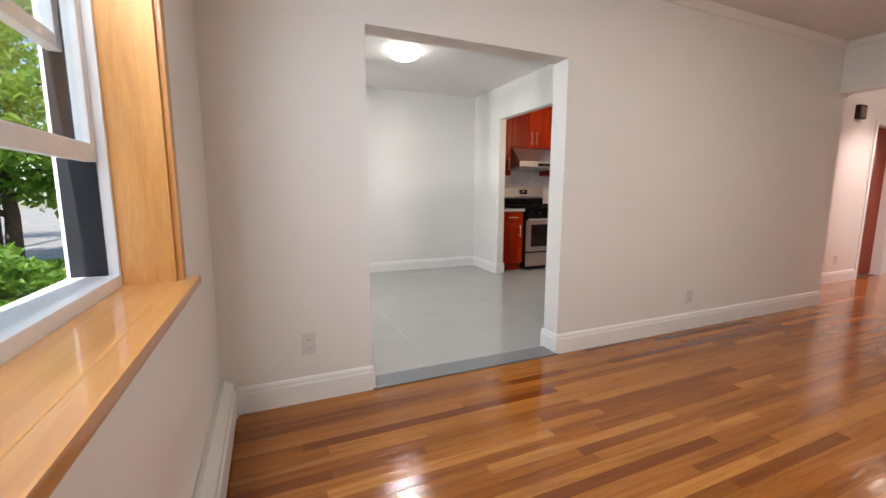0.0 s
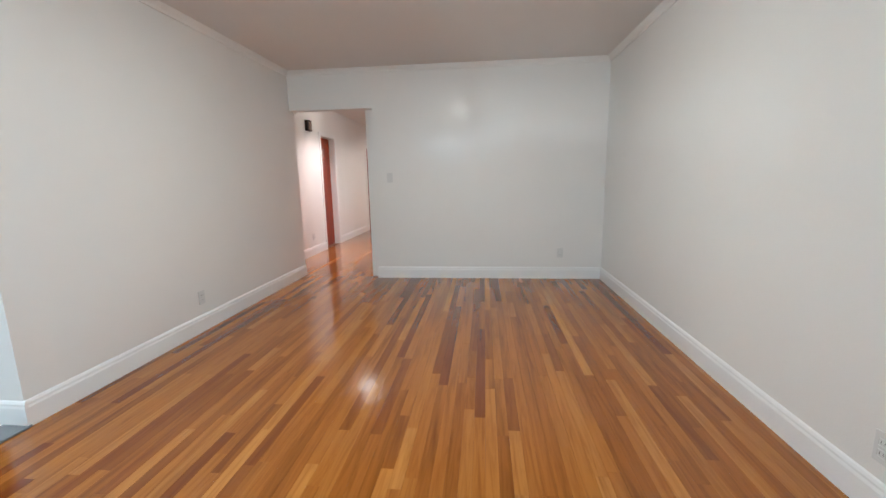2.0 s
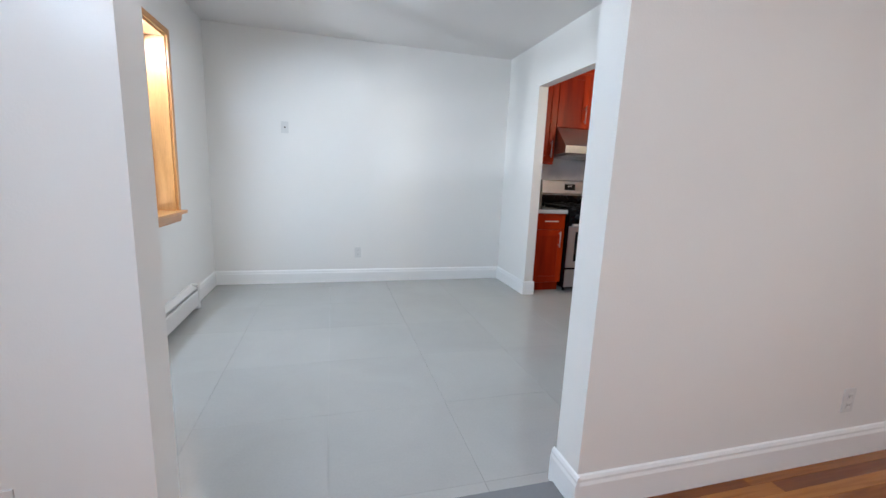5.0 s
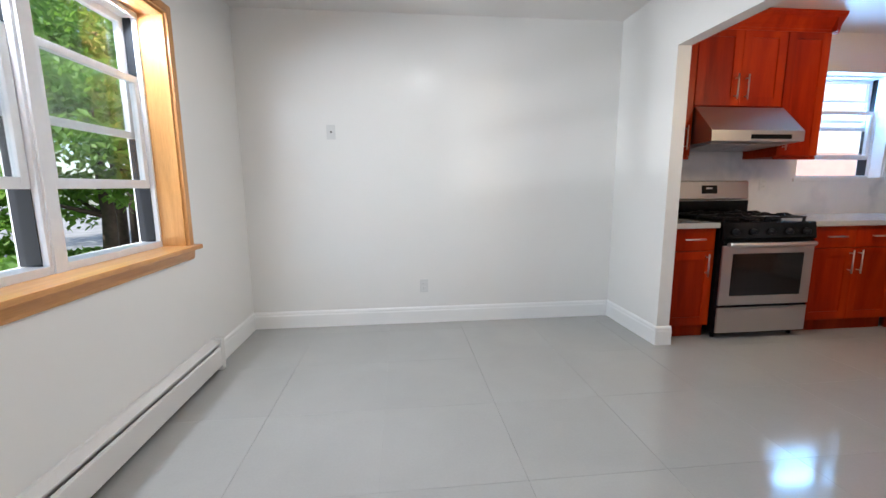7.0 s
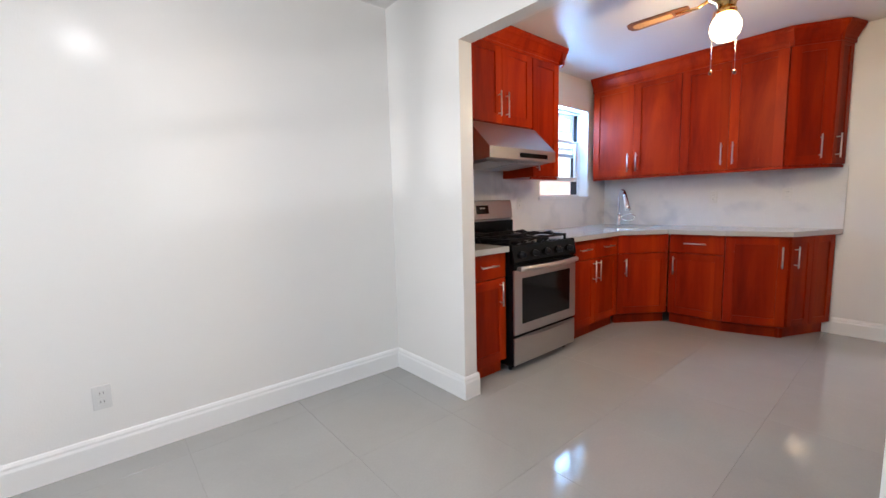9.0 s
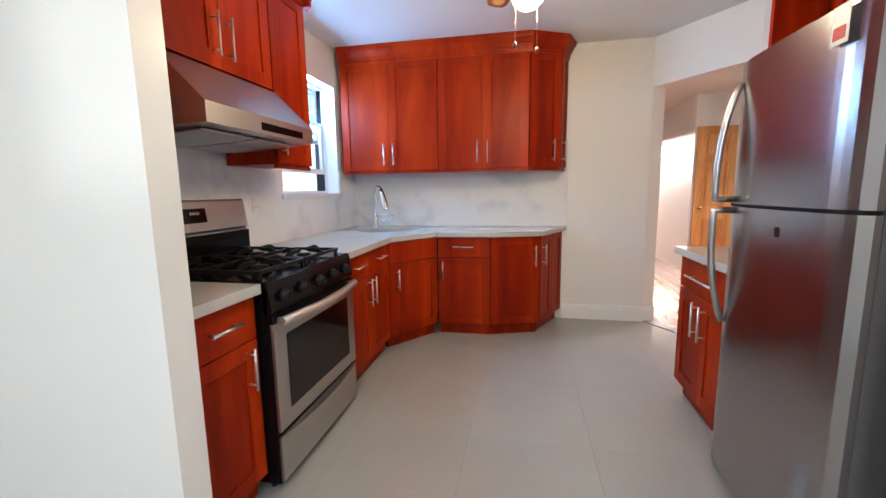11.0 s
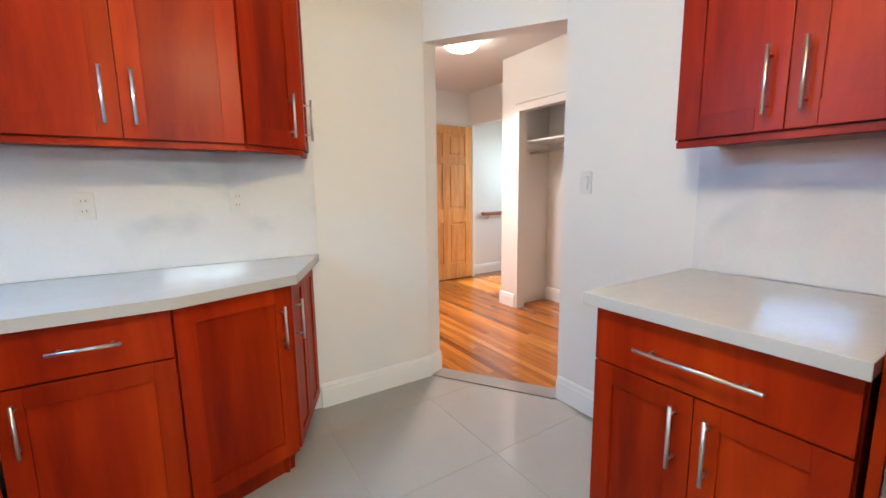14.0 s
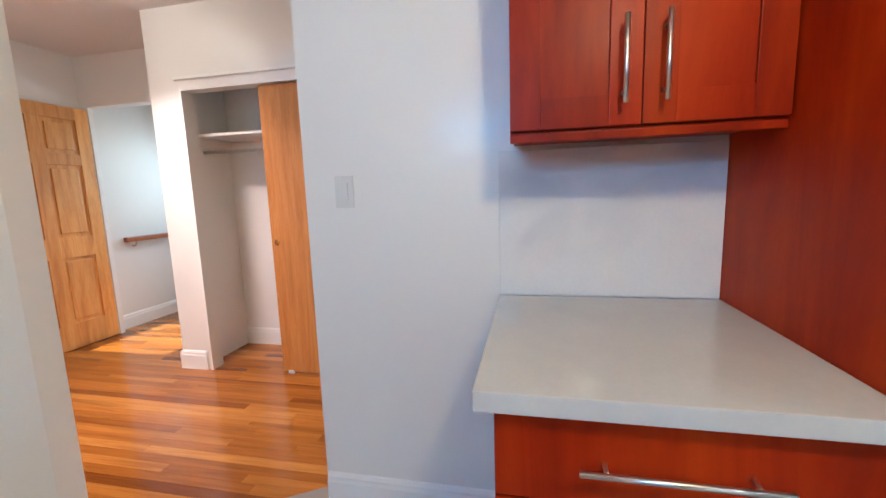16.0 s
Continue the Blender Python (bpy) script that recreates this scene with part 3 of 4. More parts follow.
    part("apron", ap, OAK_SILL, win)
    return win


wood_window("window_1", WXL, LW[0], LW[1], LZ, "wide oak-trimmed double-hung window with raised sashes")
wood_window("window_2", WX, DW[0], DW[1], WZ, "oak-trimmed twin double-hung window in the dining room")

win = thing("window_3", pose(KW[0], 3.50, KZ[0]), "small white double-hung window in a tiled reveal", "window", kind="structure")
kw, kh = KW[1] - KW[0], KZ[1] - KZ[0]
window_unit(win, 0.0, kw, kh, 0.19, 0.11)
part("reveal", boxes((kw - 0.012, -0.006, 0.012, kw, 0.105, kh - 0.012), bev=0.002), MARBLE, win)
part("reveal", boxes((0, -0.006, 0.012, 0.012, 0.105, kh - 0.012), bev=0.002), MARBLE, win)
part("head_reveal", boxes((0, -0.006, kh - 0.012, kw, 0.105, kh), bev=0.002), MARBLE, win)
part("window_sill", boxes((0, -0.03, 0.0, kw, 0.105, 0.012), (-0.03, -0.034, -0.022, kw + 0.012, -0.0155, 0.010), bev=0.002), MARBLE, win)
for z in (0.55, 0.74):
    part("muntin", boxes((0.07, 0.165, z, kw - 0.07, 0.172, z + 0.022)), VINYL, win)

win = thing("window_4", pose(BX, BW[1], BZ[0], 0, 0, -90), "narrow bedroom window with an oak frame", "window", kind="structure")
bw, bh = BW[1] - BW[0], BZ[1] - BZ[0]
window_unit(win, 0.0, bw, bh, 0.05, 0.0)
for x0, z0, x1, z1 in ((-0.055, -0.055, 0.0, bh + 0.055), (bw, -0.055, bw + 0.055, bh + 0.055), (0, bh, bw, bh + 0.055), (0, -0.055, bw, 0.0)):
    part("casing", boxes((x0, -0.02, z0, x1, -0.002, z1), bev=0.003), OAK_TRIM, win)


# ---- heating ----
def heater(wx, y0, y1, label, end_cap=True):
    """A hydronic baseboard radiator: back plate, sloped hood, front cover and end cap."""
    w = y1 - y0
    ob = thing("baseboard_heater", pose(wx, y0, 0, 0, 0, 90), label, "radiator")
    part("back_plate", boxes((0, -0.006, 0.015, w, -0.001, 0.21)), HEATER, ob)
    part("hood", profile([(-0.004, 0.212), (-0.02, 0.212), (-0.058, 0.188), (-0.058, 0.178), (-0.052, 0.178), (-0.018, 0.204), (-0.004, 0.204)], 0, w), HEATER, ob)
    part("front_cover", profile([(-0.062, 0.03), (-0.066, 0.034), (-0.066, 0.150), (-0.058, 0.160), (-0.054, 0.160), (-0.060, 0.148), (-0.060, 0.03)], 0, w), HEATER, ob)
    part("fin_core", boxes((0.02, -0.05, 0.06, w - 0.02, -0.012, 0.12)), DARK_PLASTIC, ob, "dark finned core")
    if end_cap:
        part("end_cap", boxes((w - 0.002, -0.07, 0.0, w + 0.045, -0.001, 0.216), bev=0.006), HEATER, ob)
    return ob


heater(WX, 0.17, 2.64, "white enamelled baseboard radiator along the dining wall")
heater(WXL, -3.78, -0.045, "white enamelled baseboard radiator under the living room window")
ob = thing("baseboard_heater", pose(BX, 1.3, 0, 0, 0, -90), "white baseboard radiator under the bedroom window", "radiator")
part("front_cover", boxes((0, -0.065, 0.05, 2.0, -0.006, 0.21), bev=0.006), HEATER, ob)
part("fin_core", boxes((0.02, -0.05, 0.0, 1.98, -0.012, 0.045)), DARK_PLASTIC, ob)


# ---- wall plates ----
def plate(name, m, label, kind):
    """An outlet, switch or sensor plate; its face looks along local -y."""
    ob = thing(name, m, label, kind)
    if kind == "outlet":
        part("cover_plate", boxes((-0.036, -0.006, -0.058, 0.036, 0, 0.058), bev=0.003), PLATE, ob)
        for z in (-0.021, 0.021):
            s = part("socket", boxes((-0.016, -0.008, z - 0.014, 0.016, -0.005, z + 0.014), bev=0.004), PLATE, ob)
            part("slot", boxes((-0.008, -0.0085, z - 0.004, -0.006, -0.0075, z + 0.006), (0.006, -0.0085, z - 0.004, 0.008, -0.0075, z + 0.006)), SLOT, s)
    elif kind == "switch":
        part("cover_plate", boxes((-0.036, -0.006, -0.058, 0.036, 0, 0.058), bev=0.003), PLATE, ob)
        part("rocker", boxes((-0.016, -0.011, -0.033, 0.016, -0.005, 0.033), bev=0.003), PLATE, ob)
    else:
        part("cover_plate", boxes((-0.036, -0.006, -0.058, 0.036, 0, 0.058), bev=0.003), PLATE, ob)
        part("jack", boxes((-0.007, -0.009, -0.007, 0.007, -0.005, 0.007), bev=0.002), SLOT, ob)
    return ob


plate("wall_outlet", pose(4.384, 0, 0.29), "white duplex outlet low on the dividing wall", "outlet").matrix_world = pose(4.384, -0.0, 0.29)
plate("wall_outlet", pose(1.315, 0, 0.33), "white duplex outlet beside the wide opening", "outlet")
plate("wall_outlet", pose(6.285, -3.324, 0.323, 0, 0, -90), "white duplex outlet on the end wall", "outlet")
plate("wall_outlet", pose(2.73, -3.82, 0.268, 0, 0, 180), "white duplex outlet on the side wall", "outlet")
plate("wall_outlet", pose(2.41, 3.435, 0.335), "white duplex outlet low on the dining wall", "outlet")
plate("wall_jack", pose(1.668, 3.435, 1.643), "white phone jack plate high on the dining wall", "jack")
plate("light_switch", pose(6.285, -1.235, 1.27, 0, 0, -90), "white rocker switch beside the hall opening", "switch")
plate("light_switch", pose(6.436, 0.15, 1.285, 0, 0, 180), "white rocker switch beside the angled doorway", "switch")
plate("wall_outlet", pose(7.88, 0.50, 0.31), "white outlet on the hall wall", "outlet")

ob = thing("door_chime", pose(7.93, 0.50, 2.146), "dark brown boxed door chime high on the hall wall", "chime")
part("case", boxes((-0.08, -0.05, -0.085, 0.08, 0, 0.085), bev=0.006), plain("brown_plastic", (0.05, 0.03, 0.022), 0.45), ob)
part("grille", boxes(*[(-0.06, -0.054, z, 0.06, -0.049, z + 0.010) for z in (-0.06, -0.04, -0.02, 0.0, 0.02, 0.04)]), plain("beige_plastic", (0.34, 0.26, 0.2), 0.5), ob)


# ---- hall doors and closet ----
def hall_door(name, x0, x1, label):
    w = x1 - x0
    d = thing(name, pose(x0, 0.50, 0), label, "door", kind="structure")
    part("jamb", boxes((0, 0.0, 0, 0.018, 0.15, 2.05), (w - 0.018, 0.0, 0, w, 0.15, 2.05), (0.018, 0.0, 2.032, w - 0.018, 0.15, 2.05)), TRIM, d)
    part("casing", boxes((-0.05, -0.014, 0, 0.006, -0.001, 2.10), (w - 0.006, -0.014, 0, w + 0.05, -0.001, 2.10), (0.006, -0.014, 2.044, w - 0.006, -0.001, 2.10), bev=0.003), TRIM, d)
    leaf = part("leaf", boxes((0.02, 0.10, 0.008, w - 0.02, 0.138, 2.03), bev=0.003), MAHOGANY, d, "dark red-brown flush door leaf")
    part("knob", lathe([(0, 0), (0.012, 0), (0.012, 0.03), (0.026, 0.04), (0.028, 0.055), (0.018, 0.066), (0, 0.068)]), BRASS, leaf).matrix_local = pose(0.08, 0.10, 0.95, 90)
    return d


hall_door("door_1", D1[0], D1[1], "dark red-brown hall door set deep in a white frame")
hall_door("door_2", D2[0], D2[1], "dark red-brown door near the hall's end")

d = thing("door_3", pose(9.69, -0.64, 0.008, 0, 0, -90), "open knotty pine six-panel door against the hall wall", "door", kind="structure")
pw, ph = 0.87, 2.10
part("stile", boxes((0, 0, 0, 0.11, 0.036, ph), bev=0.003), PINE, d)
part("stile", boxes((pw - 0.11, 0, 0, pw, 0.036, ph), bev=0.003), PINE, d)
part("mullion", boxes((pw / 2 - 0.05, 0, 0.22, pw / 2 + 0.05, 0.036, ph - 0.11), bev=0.003), PINE, d)
for z0, z1 in ((0, 0.22), (0.80, 0.98), (1.60, 1.70), (ph - 0.11, ph)):
    part("rail", boxes((0.11, 0.001, z0, pw - 0.11, 0.035, z1), bev=0.002), PINE, d)
for z0, z1 in ((0.22, 0.80), (0.98, 1.60), (1.70, ph - 0.11)):
    for x0, x1 in ((0.11, pw / 2 - 0.05), (pw / 2 + 0.05, pw - 0.11)):
        bm = boxes((x0, 0.017, z0, x1, 0.020, z1))
        box(bm, x0 + 0.032, 0.005, z0 + 0.032, x1 - 0.032, 0.031, z1 - 0.032, 0.009)
        part("panel", bm, PINE, d)
part("knob", lathe([(0, 0), (0.028, 0), (0.028, 0.006), (0.011, 0.01), (0.011, 0.032), (0.026, 0.042), (0.028, 0.056), (0.016, 0.068), (0, 0.07)]), BRASS, d, "round brass knob").matrix_local = pose(0.065, 0, 0.97, 90)
for z in (0.25, 1.05, 1.85):
    part("hinge", tube_mesh([(pw + 0.006, 0.018, z - 0.045), (pw + 0.006, 0.018, z + 0.045)], 0.007), BRASS, d)

d = thing("stair_trim", pose(9.69, -1.515, 0, 0, 0, -90), "white jamb beside the stairwell opening", "trim", kind="structure")
part("casing", boxes((0.006, 0.0, 0, 0.05, 0.06, 2.13), bev=0.003), TRIM, d)
d = thing("closet_trim", pose(6.95, -0.93, 0), "white casing round the open closet", "trim", kind="structure")
part("casing", boxes((1.16 - 0.005, -0.0, 0, 1.16 + 0.012, 0.012, 2.03), (0.0, 0.0, 2.015, 1.172, 0.012, 2.085), (-0.02, 0.0, 2.085, 1.19, 0.03, 2.105), bev=0.003), TRIM, d)
d = thing("sliding_door", pose(6.95, -0.965, 0.012), "flat oak-veneer sliding closet door, half open", "door")
part("leaf", boxes((0.0, -0.02, 0, 0.585, 0.012, 2.0), bev=0.003), SLIDE, d)
part("finger_pull", lathe([(0, 0), (0.02, 0), (0.022, 0.002), (0.014, 0.003), (0, 0.001)]), BRASS, d).matrix_local = pose(0.545, 0.0121, 0.95, -90)
part("floor_guide", boxes((0.50, -0.03, -0.010, 0.54, 0.02, 0.012)), PLASTIC, d)
d = thing("closet_shelf", pose(6.95, -1.47, 1.735), "white closet shelf on cleats", "shelf")
part("board", boxes((0, 0.0, 0, 1.27, 0.36, 0.02), bev=0.003), TRIM, d)
part("cleat", boxes((1.25, 0.0, -0.06, 1.27, 0.36, -0.001), bev=0.002), TRIM, d)
d = thing("closet_rod", pose(6.95, -1.20, 1.63), "round metal hanging rod under the shelf", "rod")
part("rod", tube_mesh([(0, 0, 0), (1.27, 0, 0)], 0.015, 14), NICKEL, d)
d = thing("handrail", pose(9.78, -1.72, 0.90, 0, 0, -90), "reddish wooden handrail on the stairwell wall", "handrail")
part("rail", boxes((0, -0.085, -0.025, 0.85, -0.035, 0.025), bev=0.012), RAIL_WOOD, d)
for x in (0.12, 0.62):
    part("bracket", tube_mesh([(x, 0, -0.07), (x, -0.03, -0.075), (x, -0.058, -0.05), (x, -0.06, -0.024)], 0.007), NICKEL, d)


# ---- lamps ----
def flush_lamp(name, at, glowing, label):
    lamp = thing(name, pose(*at), label, "ceiling light")
    part("base", lathe([(0, 0), (0.125, 0), (0.13, -0.012), (0.12, -0.022), (0, -0.022)]), PLASTIC, lamp)
    part("diffuser", lathe([(0.150, -0.018), (0.158, -0.030), (0.150, -0.052), (0.115, -0.078), (0.06, -0.092), (0, -0.097)], seg=36), glowing, lamp, "glowing white glass bowl")
    return lamp


flush_lamp("ceiling_lamp", (2.49, 1.88, H), LAMP_COOL, "lit round flush ceiling light in the dining room")
flush_lamp("ceiling_lamp", (8.12, -0.24, H), LAMP_HALL, "lit warm round flush ceiling light in the hall")
flush_lamp("ceiling_lamp", (3.73, -1.95, H), LAMP_WARM, "lit round flush ceiling light in the living room")
for ob in scene.objects:
    if ob.name.startswith("diffuser"):
        ob.visible_shadow = False

fan = thing("ceiling_fan", pose(5.36, 1.75, H), "brass ceiling fan with wooden blades and lit globe", "fan")
part("canopy", lathe([(0, 0), (0.07, 0), (0.072, -0.02), (0.05, -0.05), (0.018, -0.06), (0, -0.06)]), BRASS, fan)
part("downrod", tube_mesh([(0, 0, -0.05), (0, 0, -0.12)], 0.012), BRASS, fan)
part("motor", lathe([(0, -0.11), (0.06, -0.115), (0.10, -0.14), (0.105, -0.18), (0.09, -0.21), (0.05, -0.235), (0.045, -0.27), (0, -0.27)]), BRASS, fan)
FAN_TURN = 20
for k in range(5):
    a = radians(FAN_TURN + 72 * k)
    rot = Matrix.Rotation(a, 4, "Z")
    bm = prism([(0.19, -0.038), (0.25, -0.05), (0.52, -0.06), (0.555, -0.045), (0.565, 0.0), (0.555, 0.045), (0.52, 0.06), (0.25, 0.05), (0.19, 0.038)], -0.003, 0.003)
    bmesh.ops.transform(bm, matrix=Matrix.Translation((0, 0, -0.20)) @ rot @ Matrix.Rotation(radians(5), 4, "X"), verts=bm.verts)
    blade = part("blade", bm, BLADE, fan, "dark wooden fan blade")
    bm = bmesh.new()
    tube(bm, [(0.09, 0, -0.19), (0.15, 0, -0.212), (0.21, 0.0, -0.206), (0.27, 0, -0.207)], 0.009)
    bmesh.ops.transform(bm, matrix=rot, verts=bm.verts)
    part("blade_iron", bm, BRASS, blade)
    bm = prism([(0.29, -0.026), (0.50, -0.034), (0.525, -0.02), (0.53, 0.0), (0.525, 0.02), (0.50, 0.034), (0.29, 0.026)], -0.0055, -0.0035)
    bmesh.ops.transform(bm, matrix=Matrix.Translation((0, 0, -0.20)) @ rot @ Matrix.Rotation(radians(5), 4, "X"), verts=bm.verts)
    part("cane_panel", bm, CANE, blade, "pale woven cane inset")
part("fitter", lathe([(0, -0.265), (0.05, -0.268), (0.055, -0.285), (0.045, -0.30), (0, -0.30)]), BRASS, fan)
globe = part("globe", lathe([(0.045, -0.295), (0.062, -0.315), (0.078, -0.35), (0.080, -0.38), (0.070, -0.415), (0.04, -0.442), (0, -0.45)]), GLOBE, fan, "glowing frosted glass globe")
globe.visible_shadow = False
for x, y, l in ((0.03, -0.045, 0.365), (-0.03, 0.055, 0.355)):
    c = part("pull_chain", tube_mesh([(x, y, -0.25), (x * 1.05, y * 1.05, -0.25 - l)], 0.0009, 6), NICKEL, fan)
    part("pull_knob", lathe([(0, 0.012), (0.006, 0.008), (0.010, -0.004), (0.007, -0.016), (0, -0.02)], (x * 1.05, y * 1.05, -0.255 - l)), BLADE, c)

# ---- kitchen ----
KICK = 0.10


def base_unit(name, x, y, rz, w, d, label, fronts, group="kitchen base cabinets", notch=0.0):
    """A base cabinet. fronts: rows of (kind, x0, x1, z0, z1, handle x, handle z, handle length, upright)."""
    u = thing(name, pose(x, y, 0, 0, 0, rz), label, "cabinet", group)
    part("carcass", boxes((0.001, 0.021, KICK, w - 0.001, d, 0.873)), CHERRY, u)
    part("toe_kick", boxes((0.001, 0.075, 0.0, w - 0.001, 0.095, KICK - 0.001)), CHERRY, u)
    part("base_moulding", boxes((0.001, 0.055, 0.0, w - 0.001, 0.075, 0.085), bev=0.004), CHERRY, u)
    for kind, x0, x1, z0, z1, hx, hz, hl, up in fronts:
        f = slab(u, x0, z0, x1, z1) if kind == "drawer" else shaker(u, x0, z0, x1, z1, rail=min(0.066, (x1 - x0) * 0.22))
        if hl:
            bar_handle(f, hx, hz, hl, up)
    return u


def wall_unit(name, x, y, z, rz, w, d, h, label, doors, group="kitchen wall cabinets", handles=True):
    """A wall cabinet. doors: rows of (x0, x1, handle x)."""
    u = thing(name, pose(x, y, z, 0, 0, rz), label, "cabinet", group)
    part("carcass", boxes((0.001, 0.021, 0.0, w - 0.001, d, h)), CHERRY, u)
    part("light_rail", boxes((0.001, 0.012, -0.022, w - 0.001, 0.032, -0.0005), bev=0.003), CHERRY, u)
    for x0, x1, hx in doors:
        f = shaker(u, x0, 0.006, x1, h - 0.006, rail=min(0.074, (x1 - x0) * 0.25))
        if hx is not None:
            bar_handle(f, hx, 0.15, 0.195)
    return u


def two(w, gap=0.003):
    m = w / 2
    return [(gap, m - gap / 2, m - 0.045), (m + gap / 2, w - gap, m + 0.045)]


FY = 2.79
base_unit("base_cabinet", 4.235, FY, 0, 0.375, 0.70, "narrow cherry base cabinet with a drawer beside the range",
          [("drawer", 0.003, 0.372, 0.70, 0.868, 0.19, 0.79, 0.16, False), ("door", 0.003, 0.372, 0.106, 0.694, 0.31, 0.59, 0.17, True)])
base_unit("base_cabinet", 5.415, FY, 0, 0.81, 0.70, "cherry base cabinet with two drawers and two doors",
          [("drawer", 0.003, 0.403, 0.70, 0.868, 0.21, 0.79, 0.16, False), ("drawer", 0.407, 0.807, 0.70, 0.868, 0.61, 0.79, 0.16, False),
           ("door", 0.003, 0.403, 0.106, 0.694, 0.365, 0.585, 0.19, True), ("door", 0.407, 0.807, 0.106, 0.694, 0.445, 0.585, 0.19, True)])


def along(x0, y0, x1, y1):
    return x0, y0, math.degrees(math.atan2(y1 - y0, x1 - x0)), math.hypot(x1 - x0, y1 - y0)


x, y, rz, w = along(6.225, FY, 6.63, 2.487)
base_unit("sink_cabinet", x, y, rz, w, 0.30, "angled cherry sink cabinet in the corner",
          [("drawer", 0.004, w - 0.004, 0.70, 0.868, 0, 0, 0, False), ("door", 0.004, w - 0.004, 0.106, 0.694, 0.075, 0.565, 0.17, True)])
x, y, rz, w = along(6.635, 2.485, 6.635, 2.03)
base_unit("base_cabinet", x, y, rz, w, 0.60, "cherry base cabinet with one drawer and one door",
          [("drawer", 0.003, w - 0.003, 0.70, 0.868, w / 2, 0.79, 0.18, False), ("door", 0.003, w - 0.003, 0.106, 0.694, 0.05, 0.575, 0.17, True)])
x, y, rz, w = along(6.635, 2.028, 6.775, 1.615)
base_unit("base_cabinet", x, y, rz, w, 0.40, "angled cherry base cabinet with one full-height door",
          [("door", 0.003, w - 0.003, 0.106, 0.868, w - 0.045, 0.70, 0.18, True)])
x, y, rz, w = along(6.777, 1.613, 7.272, 1.385)
base_unit("base_cabinet", x, y, rz, w, 0.10, "slim cherry end cabinet angled to the wall",
          [("door", 0.02, w / 2 - 0.002, 0.106, 0.868, 0.06, 0.70, 0.18, True), ("door", w / 2 + 0.002, w - 0.02, 0.106, 0.868, 0, 0, 0, True)])
base_unit("base_cabinet", 5.842, 0.83, 180, 0.642, 0.665, "cherry base cabinet with a wide drawer beside the refrigerator",
          [("drawer", 0.003, 0.637, 0.69, 0.868, 0.32, 0.775, 0.33, False), ("door", 0.003, 0.319, 0.106, 0.684, 0.275, 0.555, 0.19, True),
           ("door", 0.322, 0.637, 0.106, 0.684, 0.365, 0.555, 0.19, True)])

# worktops
SINK, SINK_TURN = Vector((6.85, 2.98)), math.atan2(-0.278, 0.373)


def sink_ring(a, b, z, bm, n=36):
    out = []
    for k in range(n):
        t = 2 * math.pi * k / n
        c, s = math.cos(t), math.sin(t)
        u, v = a * math.copysign(abs(c) ** 0.75, c), b * math.copysign(abs(s) ** 0.75, s)
        out.append(bm.verts.new((SINK.x + u * math.cos(SINK_TURN) - v * math.sin(SINK_TURN), SINK.y + u * math.sin(SINK_TURN) + v * math.cos(SINK_TURN), z)))
    return out


def ring_edges(bm, vs):
    return [bm.edges.new((vs[i], vs[(i + 1) % len(vs)])) for i in range(len(vs))]


bm = bmesh.new()
outline = [(5.408, 3.485), (5.408, 2.757), (6.222, 2.762), (6.60, 2.485), (6.605, 2.02), (6.745, 1.590), (7.262, 1.352), (7.262, 3.485)]
edges = ring_edges(bm, [bm.verts.new((x, y, 0.915)) for x, y in outline]) + ring_edges(bm, sink_ring(0.31, 0.205, 0.915, bm))
bmesh.ops.triangle_fill(bm, use_beauty=True, edges=edges)
ext = bmesh.ops.extrude_face_region(bm, geom=bm.faces[:])
bmesh.ops.translate(bm, vec=(0, 0, -0.04), verts=[v for v in ext["geom"] if isinstance(v, bmesh.types.BMVert)])
bmesh.ops.recalc_face_normals(bm, faces=bm.faces[:])
tagged(part("worktop", bm, QUARTZ), "white quartz worktop bent round the corner", "worktop")
tagged(part("worktop", boxes((4.225, 2.757, 0.875, 4.612, 3.485, 0.915), bev=0.004), QUARTZ), "short white quartz worktop beside the range", "worktop")
tagged(part("worktop", boxes((5.192, 0.172, 0.875, 5.875, 0.862, 0.915), bev=0.004), QUARTZ), "white quartz worktop beside the refrigerator", "worktop")

sink = thing("sink", pose(0, 0, 0), "undermounted stainless steel corner sink", "sink")
bm = bmesh.new()
rings = [sink_ring(a, b, z, bm) for a, b, z in ((0.327, 0.222, 0.874), (0.303, 0.198, 0.874), (0.297, 0.193, 0.83), (0.285, 0.183, 0.74), (0.23, 0.13, 0.715), (0.03, 0.03, 0.712))]
for a, b in zip(rings, rings[1:]):
    for k in range(36):
        f = bm.faces.new((a[k], a[(k + 1) % 36], b[(k + 1) % 36], b[k]))
        f.smooth = True
bm.faces.new(rings[-1])
part("bowl", bm, SINK_STEEL, sink)
part("drain", lathe([(0, 0.716), (0.03, 0.718), (0.042, 0.716), (0.042, 0.713)], (SINK.x, SINK.y, 0)), CHROME, sink)

